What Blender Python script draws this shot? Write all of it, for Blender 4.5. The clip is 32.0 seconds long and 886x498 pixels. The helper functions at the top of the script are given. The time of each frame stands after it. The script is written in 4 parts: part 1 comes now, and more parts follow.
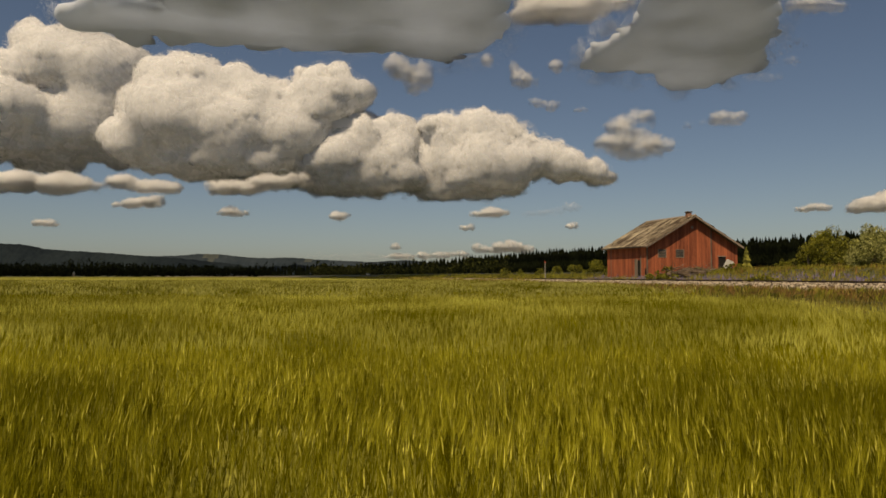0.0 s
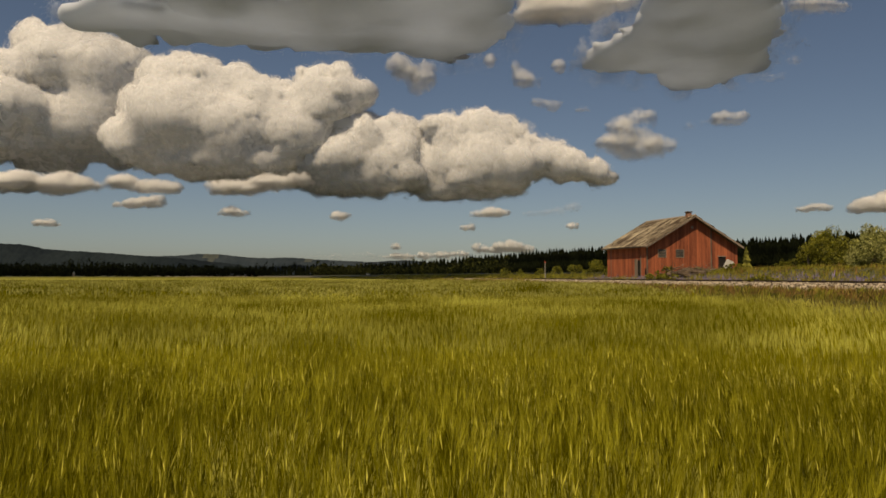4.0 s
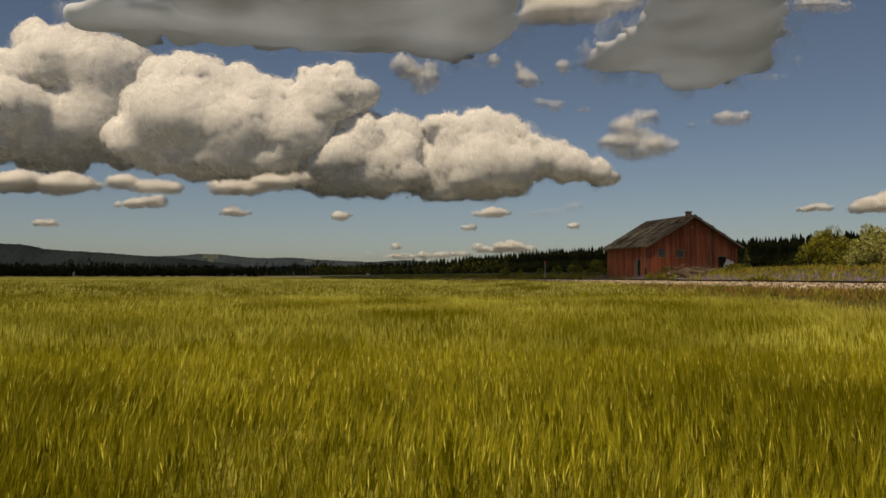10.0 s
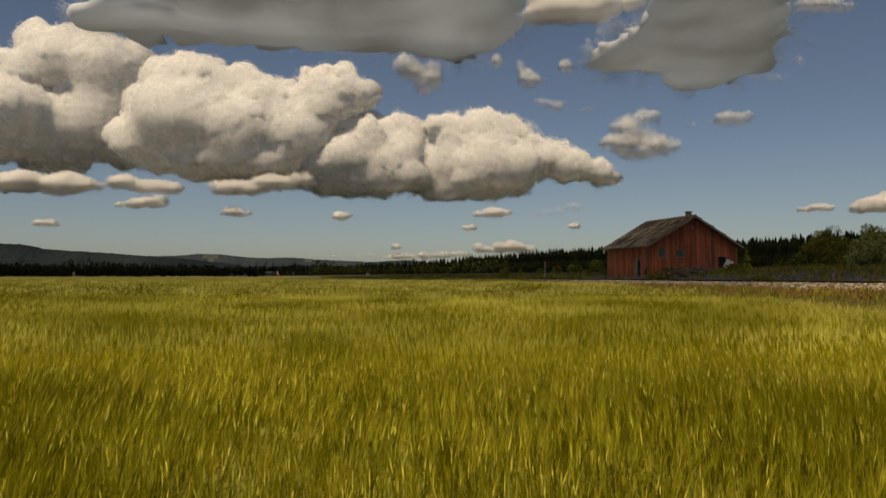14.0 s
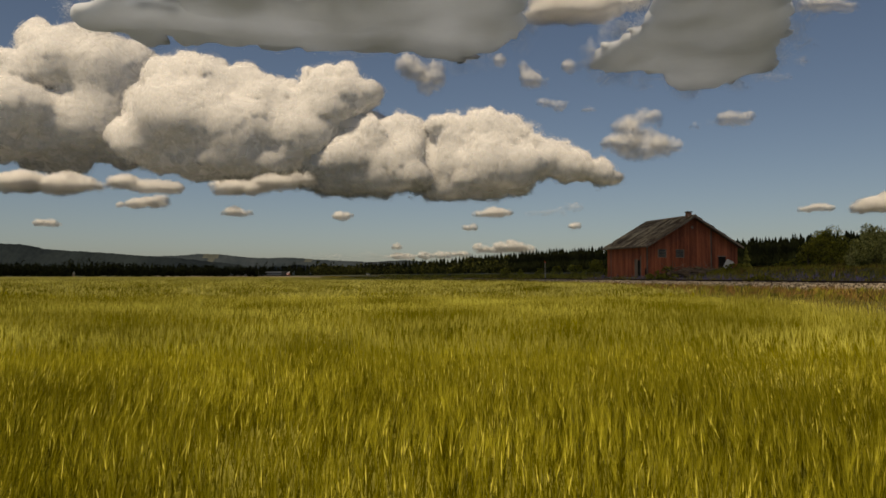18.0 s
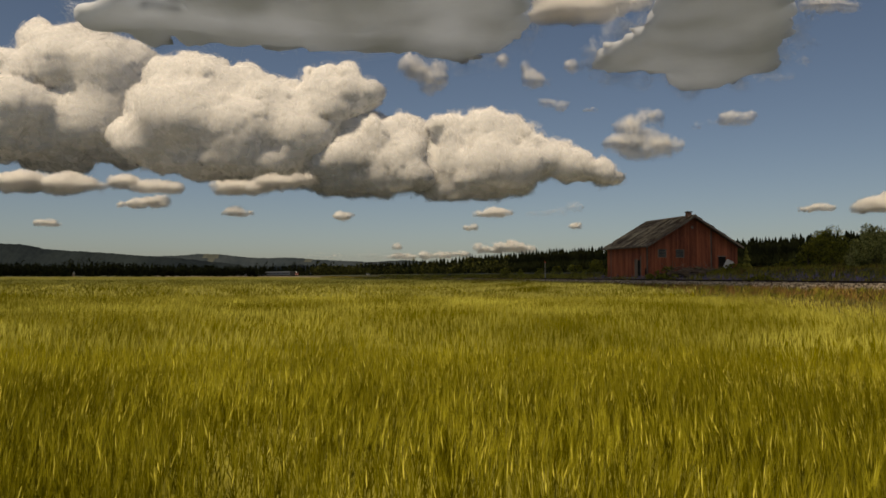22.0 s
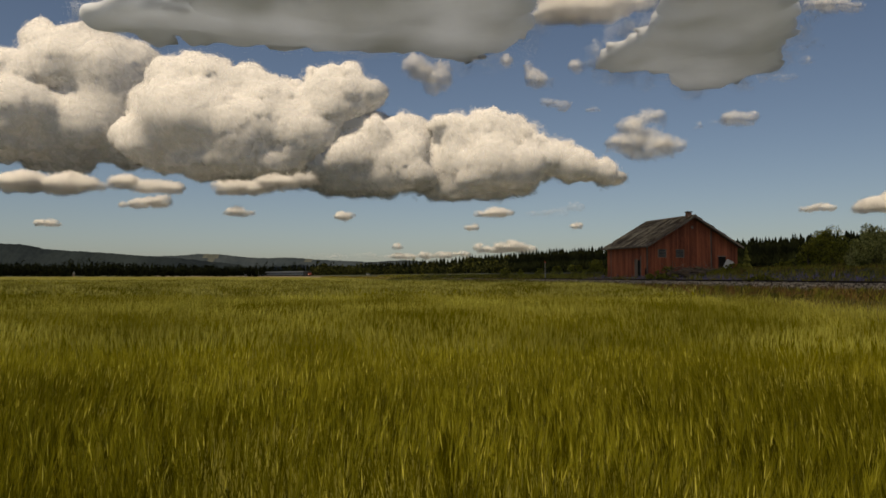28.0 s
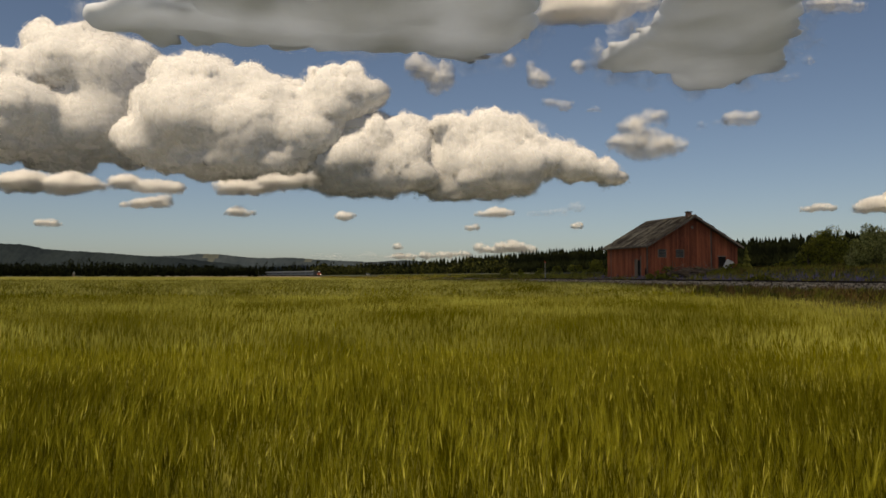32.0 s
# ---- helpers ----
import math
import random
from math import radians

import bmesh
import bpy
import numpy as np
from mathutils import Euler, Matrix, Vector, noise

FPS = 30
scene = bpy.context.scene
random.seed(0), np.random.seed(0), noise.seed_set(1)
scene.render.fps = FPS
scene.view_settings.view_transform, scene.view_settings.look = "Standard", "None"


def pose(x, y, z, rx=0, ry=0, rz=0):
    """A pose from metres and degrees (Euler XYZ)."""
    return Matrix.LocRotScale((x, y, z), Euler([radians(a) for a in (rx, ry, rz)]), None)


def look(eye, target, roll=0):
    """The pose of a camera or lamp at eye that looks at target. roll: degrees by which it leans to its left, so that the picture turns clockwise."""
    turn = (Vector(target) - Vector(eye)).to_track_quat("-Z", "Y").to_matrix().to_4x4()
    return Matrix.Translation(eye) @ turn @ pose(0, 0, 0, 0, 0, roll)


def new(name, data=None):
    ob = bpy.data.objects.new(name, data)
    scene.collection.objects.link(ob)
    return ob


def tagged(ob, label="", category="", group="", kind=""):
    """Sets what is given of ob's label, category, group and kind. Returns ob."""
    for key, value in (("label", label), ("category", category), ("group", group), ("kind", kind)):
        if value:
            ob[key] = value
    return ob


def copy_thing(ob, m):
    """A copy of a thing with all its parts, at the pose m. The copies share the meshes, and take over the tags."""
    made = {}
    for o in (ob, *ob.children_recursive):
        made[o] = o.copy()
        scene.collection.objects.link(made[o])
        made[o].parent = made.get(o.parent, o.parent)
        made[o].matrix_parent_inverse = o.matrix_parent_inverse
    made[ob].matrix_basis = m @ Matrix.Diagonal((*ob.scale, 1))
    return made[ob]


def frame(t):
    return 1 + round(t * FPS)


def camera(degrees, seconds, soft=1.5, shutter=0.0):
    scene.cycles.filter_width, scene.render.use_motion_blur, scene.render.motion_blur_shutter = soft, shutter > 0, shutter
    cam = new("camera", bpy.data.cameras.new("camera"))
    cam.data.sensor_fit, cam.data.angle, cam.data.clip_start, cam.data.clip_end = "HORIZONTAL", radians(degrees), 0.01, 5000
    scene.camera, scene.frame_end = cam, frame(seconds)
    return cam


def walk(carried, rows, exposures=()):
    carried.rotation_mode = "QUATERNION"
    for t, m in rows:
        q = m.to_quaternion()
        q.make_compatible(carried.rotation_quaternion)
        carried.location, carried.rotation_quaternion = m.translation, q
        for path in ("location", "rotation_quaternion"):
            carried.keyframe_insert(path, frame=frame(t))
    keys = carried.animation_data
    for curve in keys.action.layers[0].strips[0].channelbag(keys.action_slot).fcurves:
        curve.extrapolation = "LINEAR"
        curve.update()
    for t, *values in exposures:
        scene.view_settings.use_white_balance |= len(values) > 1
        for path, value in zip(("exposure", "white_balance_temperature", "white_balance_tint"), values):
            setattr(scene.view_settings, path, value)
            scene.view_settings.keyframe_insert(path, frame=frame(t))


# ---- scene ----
from itertools import product

# ---- camera: stands still at eye height over the crop ----
EYE = (0.0, 0.0, 1.65)
FOCAL = 784 / math.tan(radians(31))
cam = camera(62, 32.0, soft=1.6)
CAM_POSE = pose(*EYE, 90 + math.degrees(math.atan(47.3 / FOCAL)), 0, 0)
walk(cam, [(0, CAM_POSE), (32, CAM_POSE)],
     exposures=[(0, -0.28, 7350, 11), (20, -0.20, 7350, 11), (26, -0.14, 7300, 11), (32, 0.10, 7100, 11)])

# ---- world and sun ----
SUN = Vector((-0.222, -0.530, 0.819)).normalized()
world = bpy.data.worlds.new("sky")
scene.world = world
world.use_nodes = True
wn = world.node_tree.nodes
sky = wn.new("ShaderNodeTexSky")
sky.sky_type = "NISHITA"
sky.sun_disc = False
sky.sun_elevation = radians(55)
sky.sun_rotation = radians(202.4)
sky.air_density, sky.dust_density, sky.ozone_density = 0.76, 0.9, 0.9
world.node_tree.links.new(sky.outputs[0], wn["Background"].inputs[0])
wn["Background"].inputs[1].default_value = 0.071

lamp = bpy.data.lights.new("sun", "SUN")
lamp.energy, lamp.angle, lamp.color = 5.2, radians(0.9), (1.0, 0.855, 0.64)
sun = new("sun", lamp)
sun.matrix_world = look(SUN * 200, (0, 0, 0))


# ---- materials ----
def shade(name, dark, light, rough=0.9, scale=3.0, fine=40.0, bump=0.3, by_object=0.0, by_island=0.0,
          stretch=(1, 1, 1), through_light=0.0, metal=0.0, spec=0.3, low=0.35, high=0.65, clear=0.0, dist=0.05, wind_sheen=0.0):
    """A surface between two tones: broad stains, fine grain, relief, and a tone of its own for each piece."""
    m = bpy.data.materials.new(name)
    m.use_nodes = True
    nt = m.node_tree
    n, link = nt.nodes, nt.links.new
    bsdf = n["Principled BSDF"]
    bsdf.inputs["Roughness"].default_value = rough
    bsdf.inputs["Metallic"].default_value = metal
    bsdf.inputs["Specular IOR Level"].default_value = spec
    tc = n.new("ShaderNodeTexCoord")
    mp = n.new("ShaderNodeMapping")
    mp.inputs["Scale"].default_value = stretch
    link(tc.outputs["Object"], mp.inputs[0])
    big, small = n.new("ShaderNodeTexNoise"), n.new("ShaderNodeTexNoise")
    big.inputs["Scale"].default_value, big.inputs["Detail"].default_value = scale, 6
    small.inputs["Scale"].default_value, small.inputs["Detail"].default_value = fine, 3
    for t in (big, small):
        link(mp.outputs[0], t.inputs["Vector"])
    mix = n.new("ShaderNodeMath")
    mix.operation = "MULTIPLY_ADD"
    mix.inputs[1].default_value = 0.35
    link(small.outputs[0], mix.inputs[0])
    scaled = n.new("ShaderNodeMath")
    scaled.operation = "MULTIPLY"
    scaled.inputs[1].default_value = 0.65
    link(big.outputs[0], scaled.inputs[0])
    link(scaled.outputs[0], mix.inputs[2])
    value = mix.outputs[0]
    for amount, node, socket in ((by_object, "ShaderNodeObjectInfo", "Random"), (by_island, "ShaderNodeNewGeometry", "Random Per Island")):
        if amount:
            info, off, add = n.new(node), n.new("ShaderNodeMath"), n.new("ShaderNodeMath")
            off.operation = "MULTIPLY_ADD"
            off.inputs[1].default_value, off.inputs[2].default_value = amount, -amount / 2
            link(info.outputs[socket], off.inputs[0])
            link(value, add.inputs[0])
            link(off.outputs[0], add.inputs[1])
            value = add.outputs[0]
    # pale and dark bands across the crop: wind sheen painted into the colour
    if wind_sheen:
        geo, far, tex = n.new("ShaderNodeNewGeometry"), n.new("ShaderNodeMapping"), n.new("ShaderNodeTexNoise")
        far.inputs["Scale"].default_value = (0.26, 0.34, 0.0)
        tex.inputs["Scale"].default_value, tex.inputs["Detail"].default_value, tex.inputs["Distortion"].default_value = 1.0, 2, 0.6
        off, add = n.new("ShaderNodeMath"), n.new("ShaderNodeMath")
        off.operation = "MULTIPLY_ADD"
        off.inputs[1].default_value, off.inputs[2].default_value = 2 * wind_sheen, -wind_sheen
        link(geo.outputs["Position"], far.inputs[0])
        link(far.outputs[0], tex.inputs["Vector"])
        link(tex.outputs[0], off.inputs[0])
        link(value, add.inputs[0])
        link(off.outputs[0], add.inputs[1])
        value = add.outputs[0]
    ramp = n.new("ShaderNodeValToRGB")
    ramp.color_ramp.elements[0].position, ramp.color_ramp.elements[1].position = low, high
    ramp.color_ramp.elements[0].color, ramp.color_ramp.elements[1].color = (*dark, 1), (*light, 1)
    link(value, ramp.inputs[0])
    link(ramp.outputs[0], bsdf.inputs["Base Color"])
    if bump:
        b = n.new("ShaderNodeBump")
        b.inputs["Strength"].default_value, b.inputs["Distance"].default_value = bump, dist
        link(value, b.inputs["Height"])
        link(b.outputs[0], bsdf.inputs["Normal"])
    last = bsdf.outputs[0]
    if through_light:
        tr, mx = n.new("ShaderNodeBsdfTranslucent"), n.new("ShaderNodeMixShader")
        mx.inputs[0].default_value = through_light
        link(ramp.outputs[0], tr.inputs[0])
        link(last, mx.inputs[1])
        link(tr.outputs[0], mx.inputs[2])
        last = mx.outputs[0]
    if clear:
        tr, mx = n.new("ShaderNodeBsdfTransparent"), n.new("ShaderNodeMixShader")
        mx.inputs[0].default_value = clear
        link(last, mx.inputs[1])
        link(tr.outputs[0], mx.inputs[2])
        last = mx.outputs[0]
    link(last, n["Material Output"].inputs[0])
    return m


def glow(name, colour, strength):
    m = bpy.data.materials.new(name)
    m.use_nodes = True
    b = m.node_tree.nodes["Principled BSDF"]
    b.inputs["Base Color"].default_value = (*colour, 1)
    b.inputs["Emission Color"].default_value = (*colour, 1)
    b.inputs["Emission Strength"].default_value = strength
    return m


def cloud_stuff(name, tone, share, size=40.0, dense=None):
    """Cloud: part of the light that falls on it comes back, part goes on inside."""
    m = bpy.data.materials.new(name)
    m.use_nodes = True
    n, link = m.node_tree.nodes, m.node_tree.links.new
    tc, tex, tone_mix = n.new("ShaderNodeTexCoord"), n.new("ShaderNodeTexNoise"), n.new("ShaderNodeValToRGB")
    tex.inputs["Scale"].default_value, tex.inputs["Detail"].default_value = 1 / size, 6
    tone_mix.color_ramp.elements[0].position, tone_mix.color_ramp.elements[1].position = 0.3, 0.7
    tone_mix.color_ramp.elements[0].color, tone_mix.color_ramp.elements[1].color = (*[c * 0.97 for c in tone], 1), (*tone, 1)
    df, tr, mx = n.new("ShaderNodeBsdfDiffuse"), n.new("ShaderNodeBsdfTranslucent"), n.new("ShaderNodeMixShader")
    mx.inputs[0].default_value = share
    if dense is not None:
        broad, rmp = n.new("ShaderNodeTexNoise"), n.new("ShaderNodeMapRange")
        broad.inputs["Scale"].default_value, broad.inputs["Detail"].default_value = 0.0038, 5
        rmp.inputs["From Min"].default_value, rmp.inputs["From Max"].default_value = 0.32, 0.68
        rmp.inputs["To Min"].default_value, rmp.inputs["To Max"].default_value = dense, share
        link(tc.outputs["Object"], broad.inputs["Vector"])
        link(broad.outputs[0], rmp.inputs[0])
        link(rmp.outputs[0], mx.inputs[0])
    link(tc.outputs["Object"], tex.inputs["Vector"])
    link(tex.outputs[0], tone_mix.inputs[0])
    for b in (df, tr):
        link(tone_mix.outputs[0], b.inputs[0])
    link(df.outputs[0], mx.inputs[1])
    link(tr.outputs[0], mx.inputs[2])
    link(mx.outputs[0], n["Material Output"].inputs[0])
    return m


WHITE, GREY = (0.84, 0.84, 0.84), (0.74, 0.79, 0.87)
M_CLOUD = cloud_stuff("cloud", WHITE, 0.46)


def veil_stuff(name, tone, share, thin, size):
    """A thin skin of cloud, denser and clearer by turns."""
    m = cloud_stuff(name, tone, share, size)
    n, link = m.node_tree.nodes, m.node_tree.links.new
    last = [l for l in m.node_tree.links if l.to_node.type == "OUTPUT_MATERIAL"][0]
    tex = [x for x in n if x.type == "TEX_NOISE"][0]
    rmp, clear, fade = n.new("ShaderNodeMapRange"), n.new("ShaderNodeBsdfTransparent"), n.new("ShaderNodeMixShader")
    rmp.inputs["From Min"].default_value, rmp.inputs["From Max"].default_value = 0.34, 0.66
    rmp.inputs["To Min"].default_value, rmp.inputs["To Max"].default_value = 1.0, thin
    link(tex.outputs[0], rmp.inputs[0])
    link(rmp.outputs[0], fade.inputs[0])
    link(last.from_socket, fade.inputs[1])
    link(clear.outputs[0], fade.inputs[2])
    link(fade.outputs[0], n["Material Output"].inputs[0])
    return m


M_VEIL = veil_stuff("cloud_veil", WHITE, 0.42, 0.30, 60)
M_DUST = cloud_stuff("cloud_droplets", (0.88, 0.875, 0.87), 0.50)
M_DECK = cloud_stuff("cloud_deck", GREY, 0.56, dense=0.22)
M_DECK_DUST = cloud_stuff("cloud_deck_droplets", (0.86, 0.89, 0.93), 0.50)
M_SHADER = shade("cloud_overhead", (0.75, 0.75, 0.75), (0.9, 0.9, 0.9), 1.0, 0.006, 0.03, 0.0, spec=0.0, clear=0.67)
M_DENSE = shade("cloud_dense", (0.75, 0.75, 0.75), (0.9, 0.9, 0.9), 1.0, 0.006, 0.03, 0.0, spec=0.0, clear=0.3)
M_SOIL = shade("soil_and_grass", (0.035, 0.038, 0.018), (0.085, 0.085, 0.035), 1.0, 0.15, 4.0, 0.4)
M_CANOPY = shade("crop_canopy", (0.12, 0.112, 0.006), (0.31, 0.295, 0.055), 0.9, 0.09, 2.5, 0.6, stretch=(0.35, 1, 1), spec=0.1, dist=0.3, wind_sheen=0.55)
M_STEM = shade("barley_stem", (0.046, 0.045, 0.0004), (0.21, 0.192, 0.002), 0.7, 0.6, 5.0, 0.0, by_object=0.05, by_island=0.05, through_light=0.4, spec=0.05, wind_sheen=0.15)
M_STEM_FAR = shade("barley_leaf", (0.10, 0.096, 0.001), (0.27, 0.25, 0.004), 0.7, 0.6, 5.0, 0.0, by_object=0.05, by_island=0.06, through_light=0.45, spec=0.05, wind_sheen=0.5)
M_EAR = shade("barley_ear", (0.12, 0.112, 0.002), (0.86, 0.78, 0.13), 0.5, 0.7, 6.0, 0.0, by_object=0.05, by_island=0.7, through_light=0.2, spec=0.08, low=0.59, high=0.80, wind_sheen=0.2)
M_AWN = shade("barley_awn", (0.12, 0.112, 0.001), (0.63, 0.58, 0.05), 0.5, 0.5, 4.0, 0.0, by_object=0.05, by_island=0.07, through_light=0.4, spec=0.06, low=0.36, high=0.70, wind_sheen=0.35)
M_CROP_FAR = shade("barley_heads", (0.13, 0.122, 0.001), (0.60, 0.57, 0.12), 0.5, 0.5, 4.0, 0.0, by_object=0.05, by_island=0.06, through_light=0.35, spec=0.06, low=0.30, high=0.76, wind_sheen=0.8)
M_CROP_EDGE = shade("distant_barley_heads", (0.10, 0.094, 0.003), (0.42, 0.405, 0.12), 0.6, 0.5, 4.0, 0.0, by_object=0.05, by_island=0.04, through_light=0.3, spec=0.04, low=0.34, high=0.74, wind_sheen=1.0)
M_GRASS = shade("verge_grass", (0.12, 0.10, 0.010), (0.38, 0.315, 0.05), 0.8, 0.25, 3.0, 0.0, by_island=0.4, through_light=0.3)
M_VERGE = shade("verge_weeds", (0.06, 0.054, 0.008), (0.25, 0.195, 0.04), 0.85, 0.25, 3.0, 0.0, by_island=0.5, through_light=0.3)
M_DOCK = shade("russet_weeds", (0.10, 0.055, 0.012), (0.26, 0.15, 0.04), 0.85, 0.4, 3.0, 0.0, by_island=0.5)
M_LEAF = shade("shrub_leaf", (0.05, 0.054, 0.004), (0.30, 0.285, 0.026), 0.6, 0.8, 6.0, 0.0, by_island=0.5, through_light=0.3)
M_WILLOW = shade("willow_leaf", (0.08, 0.088, 0.012), (0.46, 0.45, 0.15), 0.5, 0.8, 6.0, 0.0, by_island=0.6, through_light=0.25)
M_SAPLING = shade("young_spruce_needles", (0.08, 0.082, 0.012), (0.30, 0.28, 0.05), 0.9, 0.5, 3.0, 0.0, by_island=0.5)
M_LUPIN = shade("lupin_flower", (0.09, 0.08, 0.12), (0.25, 0.20, 0.34), 0.8, 2.0, 9.0, 0.0, by_island=0.4)
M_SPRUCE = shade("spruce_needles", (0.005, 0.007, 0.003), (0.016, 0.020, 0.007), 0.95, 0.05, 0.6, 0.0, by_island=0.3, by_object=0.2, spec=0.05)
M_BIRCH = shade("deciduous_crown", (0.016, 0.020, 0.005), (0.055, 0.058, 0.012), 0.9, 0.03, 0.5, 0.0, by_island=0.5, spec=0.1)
M_BARK = shade("bark", (0.05, 0.04, 0.03), (0.13, 0.11, 0.085), 0.95, 2.0, 14.0, 0.5, stretch=(1, 1, 0.2))
# distance haze and cloud shade are mixed into both hill colours
M_HILL = shade("hazed_wooded_hill", (0.009, 0.013, 0.017), (0.019, 0.026, 0.029), 1.0, 0.004, 0.05, 0.0, spec=0.0)
M_HILL_FAR = shade("hazed_distant_hill", (0.018, 0.026, 0.034), (0.036, 0.046, 0.055), 1.0, 0.004, 0.03, 0.0, spec=0.0)
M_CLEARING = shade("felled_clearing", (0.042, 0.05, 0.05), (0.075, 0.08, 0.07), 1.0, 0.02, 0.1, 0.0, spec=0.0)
M_BOARD = shade("weathered_red_boards", (0.11, 0.030, 0.015), (0.47, 0.135, 0.058), 0.85, 0.35, 5.0, 0.35, by_object=0.16, stretch=(3, 3, 0.4), low=0.28, high=0.72)
M_GREYWOOD = shade("bare_grey_wood", (0.10, 0.075, 0.055), (0.26, 0.20, 0.15), 0.9, 0.8, 7.0, 0.4, by_object=0.4, stretch=(3, 3, 0.4))
M_ROOF = shade("mossy_roofing", (0.055, 0.034, 0.020), (0.47, 0.40, 0.28), 0.95, 0.7, 7.0, 0.6, by_object=0.10, stretch=(0.35, 1.6, 0.35), low=0.43, high=0.66)
# near-black sheets in the openings stand in for the barn's unlit inside
M_DARK = shade("dark_interior", (0.010, 0.008, 0.006), (0.025, 0.02, 0.015), 1.0, 1.0, 6.0, 0.0)
M_EARTH = shade("dry_earth", (0.05, 0.034, 0.022), (0.16, 0.115, 0.075), 1.0, 1.5, 8.0, 0.6)
M_BRICK = shade("chimney_brick", (0.16, 0.07, 0.045), (0.30, 0.17, 0.11), 0.9, 2.0, 12.0, 0.4)
M_WHITE = shade("weathered_white_board", (0.55, 0.52, 0.45), (0.78, 0.75, 0.68), 0.7, 1.0, 9.0, 0.2)
M_GLASS = shade("dusty_pane", (0.03, 0.028, 0.025), (0.10, 0.09, 0.075), 0.3, 1.0, 8.0, 0.0, spec=0.35)
M_STONE = shade("ballast_stone", (0.07, 0.055, 0.040), (0.42, 0.35, 0.26), 0.95, 0.9, 9.0, 0.5, by_island=0.9)
# rust, taken darker so the colour carries the shade on the rail's web
M_RAIL = shade("shaded_rusty_rail", (0.018, 0.012, 0.009), (0.05, 0.03, 0.02), 0.7, 1.0, 9.0, 0.3, metal=0.3)
M_TRAIN = shade("blue_grey_paint", (0.05, 0.065, 0.095), (0.09, 0.11, 0.15), 0.45, 0.3, 3.0, 0.0)
M_TRAINROOF = shade("silver_grey_roof", (0.13, 0.15, 0.17), (0.20, 0.22, 0.24), 0.5, 0.3, 3.0, 0.0, metal=0.2)
M_TRAINDARK = shade("dark_underframe", (0.012, 0.012, 0.014), (0.03, 0.03, 0.03), 0.8, 0.6, 3.0, 0.0)
M_TRAINGLASS = shade("tinted_window", (0.015, 0.02, 0.025), (0.03, 0.035, 0.04), 0.1, 0.6, 3.0, 0.0, spec=0.7)
M_NOSE = shade("red_brown_nose", (0.20, 0.05, 0.03), (0.30, 0.08, 0.05), 0.45, 0.6, 3.0, 0.0)
M_LIGHT = glow("head_lamp", (1.0, 0.92, 0.8), 2.0)
M_POST = shade("grey_post", (0.25, 0.23, 0.2), (0.42, 0.39, 0.33), 0.8, 1.0, 9.0, 0.2)
M_RED = shade("red_marker", (0.40, 0.06, 0.03), (0.60, 0.10, 0.05), 0.6, 1.0, 9.0, 0.1)


# ---- mesh helpers ----
RNG = np.random.default_rng(5)


def mesh_of(name, verts, faces, mats, index=None, smooth=False):
    """A mesh from arrays of corners and of triangles or quads."""
    me = bpy.data.meshes.new(name)
    verts = np.asarray(verts, dtype=np.float32)
    faces = np.asarray(faces, dtype=np.int32)
    k = faces.shape[1]
    me.vertices.add(len(verts))
    me.vertices.foreach_set("co", verts.ravel())
    me.loops.add(faces.size)
    me.loops.foreach_set("vertex_index", faces.ravel())
    me.polygons.add(len(faces))
    me.polygons.foreach_set("loop_start", np.arange(0, faces.size, k, dtype=np.int32))
    for m in (mats if isinstance(mats, (list, tuple)) else [mats]):
        me.materials.append(m)
    if index is not None:
        me.polygons.foreach_set("material_index", np.asarray(index, dtype=np.int32))
    me.polygons.foreach_set("use_smooth", np.full(len(faces), smooth))
    me.update(calc_edges=True)
    me.validate()
    return me


def part(name, bm, material, parent, label=""):
    """Links a bmesh (or a finished mesh) as one mesh object under a thing or a part."""
    if isinstance(bm, bpy.types.Mesh):
        me = bm
    else:
        me = bpy.data.meshes.new(name)
        bmesh.ops.recalc_face_normals(bm, faces=bm.faces)
        bm.to_mesh(me)
        bm.free()
        me.materials.append(material)
    ob = new(name, me)
    ob.parent = parent
    if label:
        ob["label"] = label
    return ob


def box_bm(sx, sy, sz, at=(0, 0, 0), bevel=0.0):
    """A box with its base centre at the given place, edges eased."""
    bm = bmesh.new()
    bmesh.ops.create_cube(bm, size=1)
    bmesh.ops.scale(bm, vec=(sx, sy, sz), verts=bm.verts)
    bmesh.ops.translate(bm, vec=(at[0], at[1], at[2] + sz / 2), verts=bm.verts)
    if bevel:
        bmesh.ops.bevel(bm, geom=bm.edges[:], offset=bevel, segments=1, affect="EDGES")
    return bm


def prism_bm(outline, depth_vec):
    """A slab: a flat outline pushed along a vector."""
    bm = bmesh.new()
    f = bm.faces.new([bm.verts.new(p) for p in outline])
    r = bmesh.ops.extrude_face_region(bm, geom=[f])
    bmesh.ops.translate(bm, vec=depth_vec, verts=[v for v in r["geom"] if isinstance(v, bmesh.types.BMVert)])
    return bm


def tube_bm(radius, length, segs=8, at=(0, 0, 0), taper=1.0):
    bm = bmesh.new()
    bmesh.ops.create_cone(bm, cap_ends=True, segments=segs, radius1=radius, radius2=radius * taper, depth=length)
    bmesh.ops.translate(bm, vec=(at[0], at[1], at[2] + length / 2), verts=bm.verts)
    return bm


# ---- the railway's line, and the lie of the land ----
HEAD0 = radians(14.36)


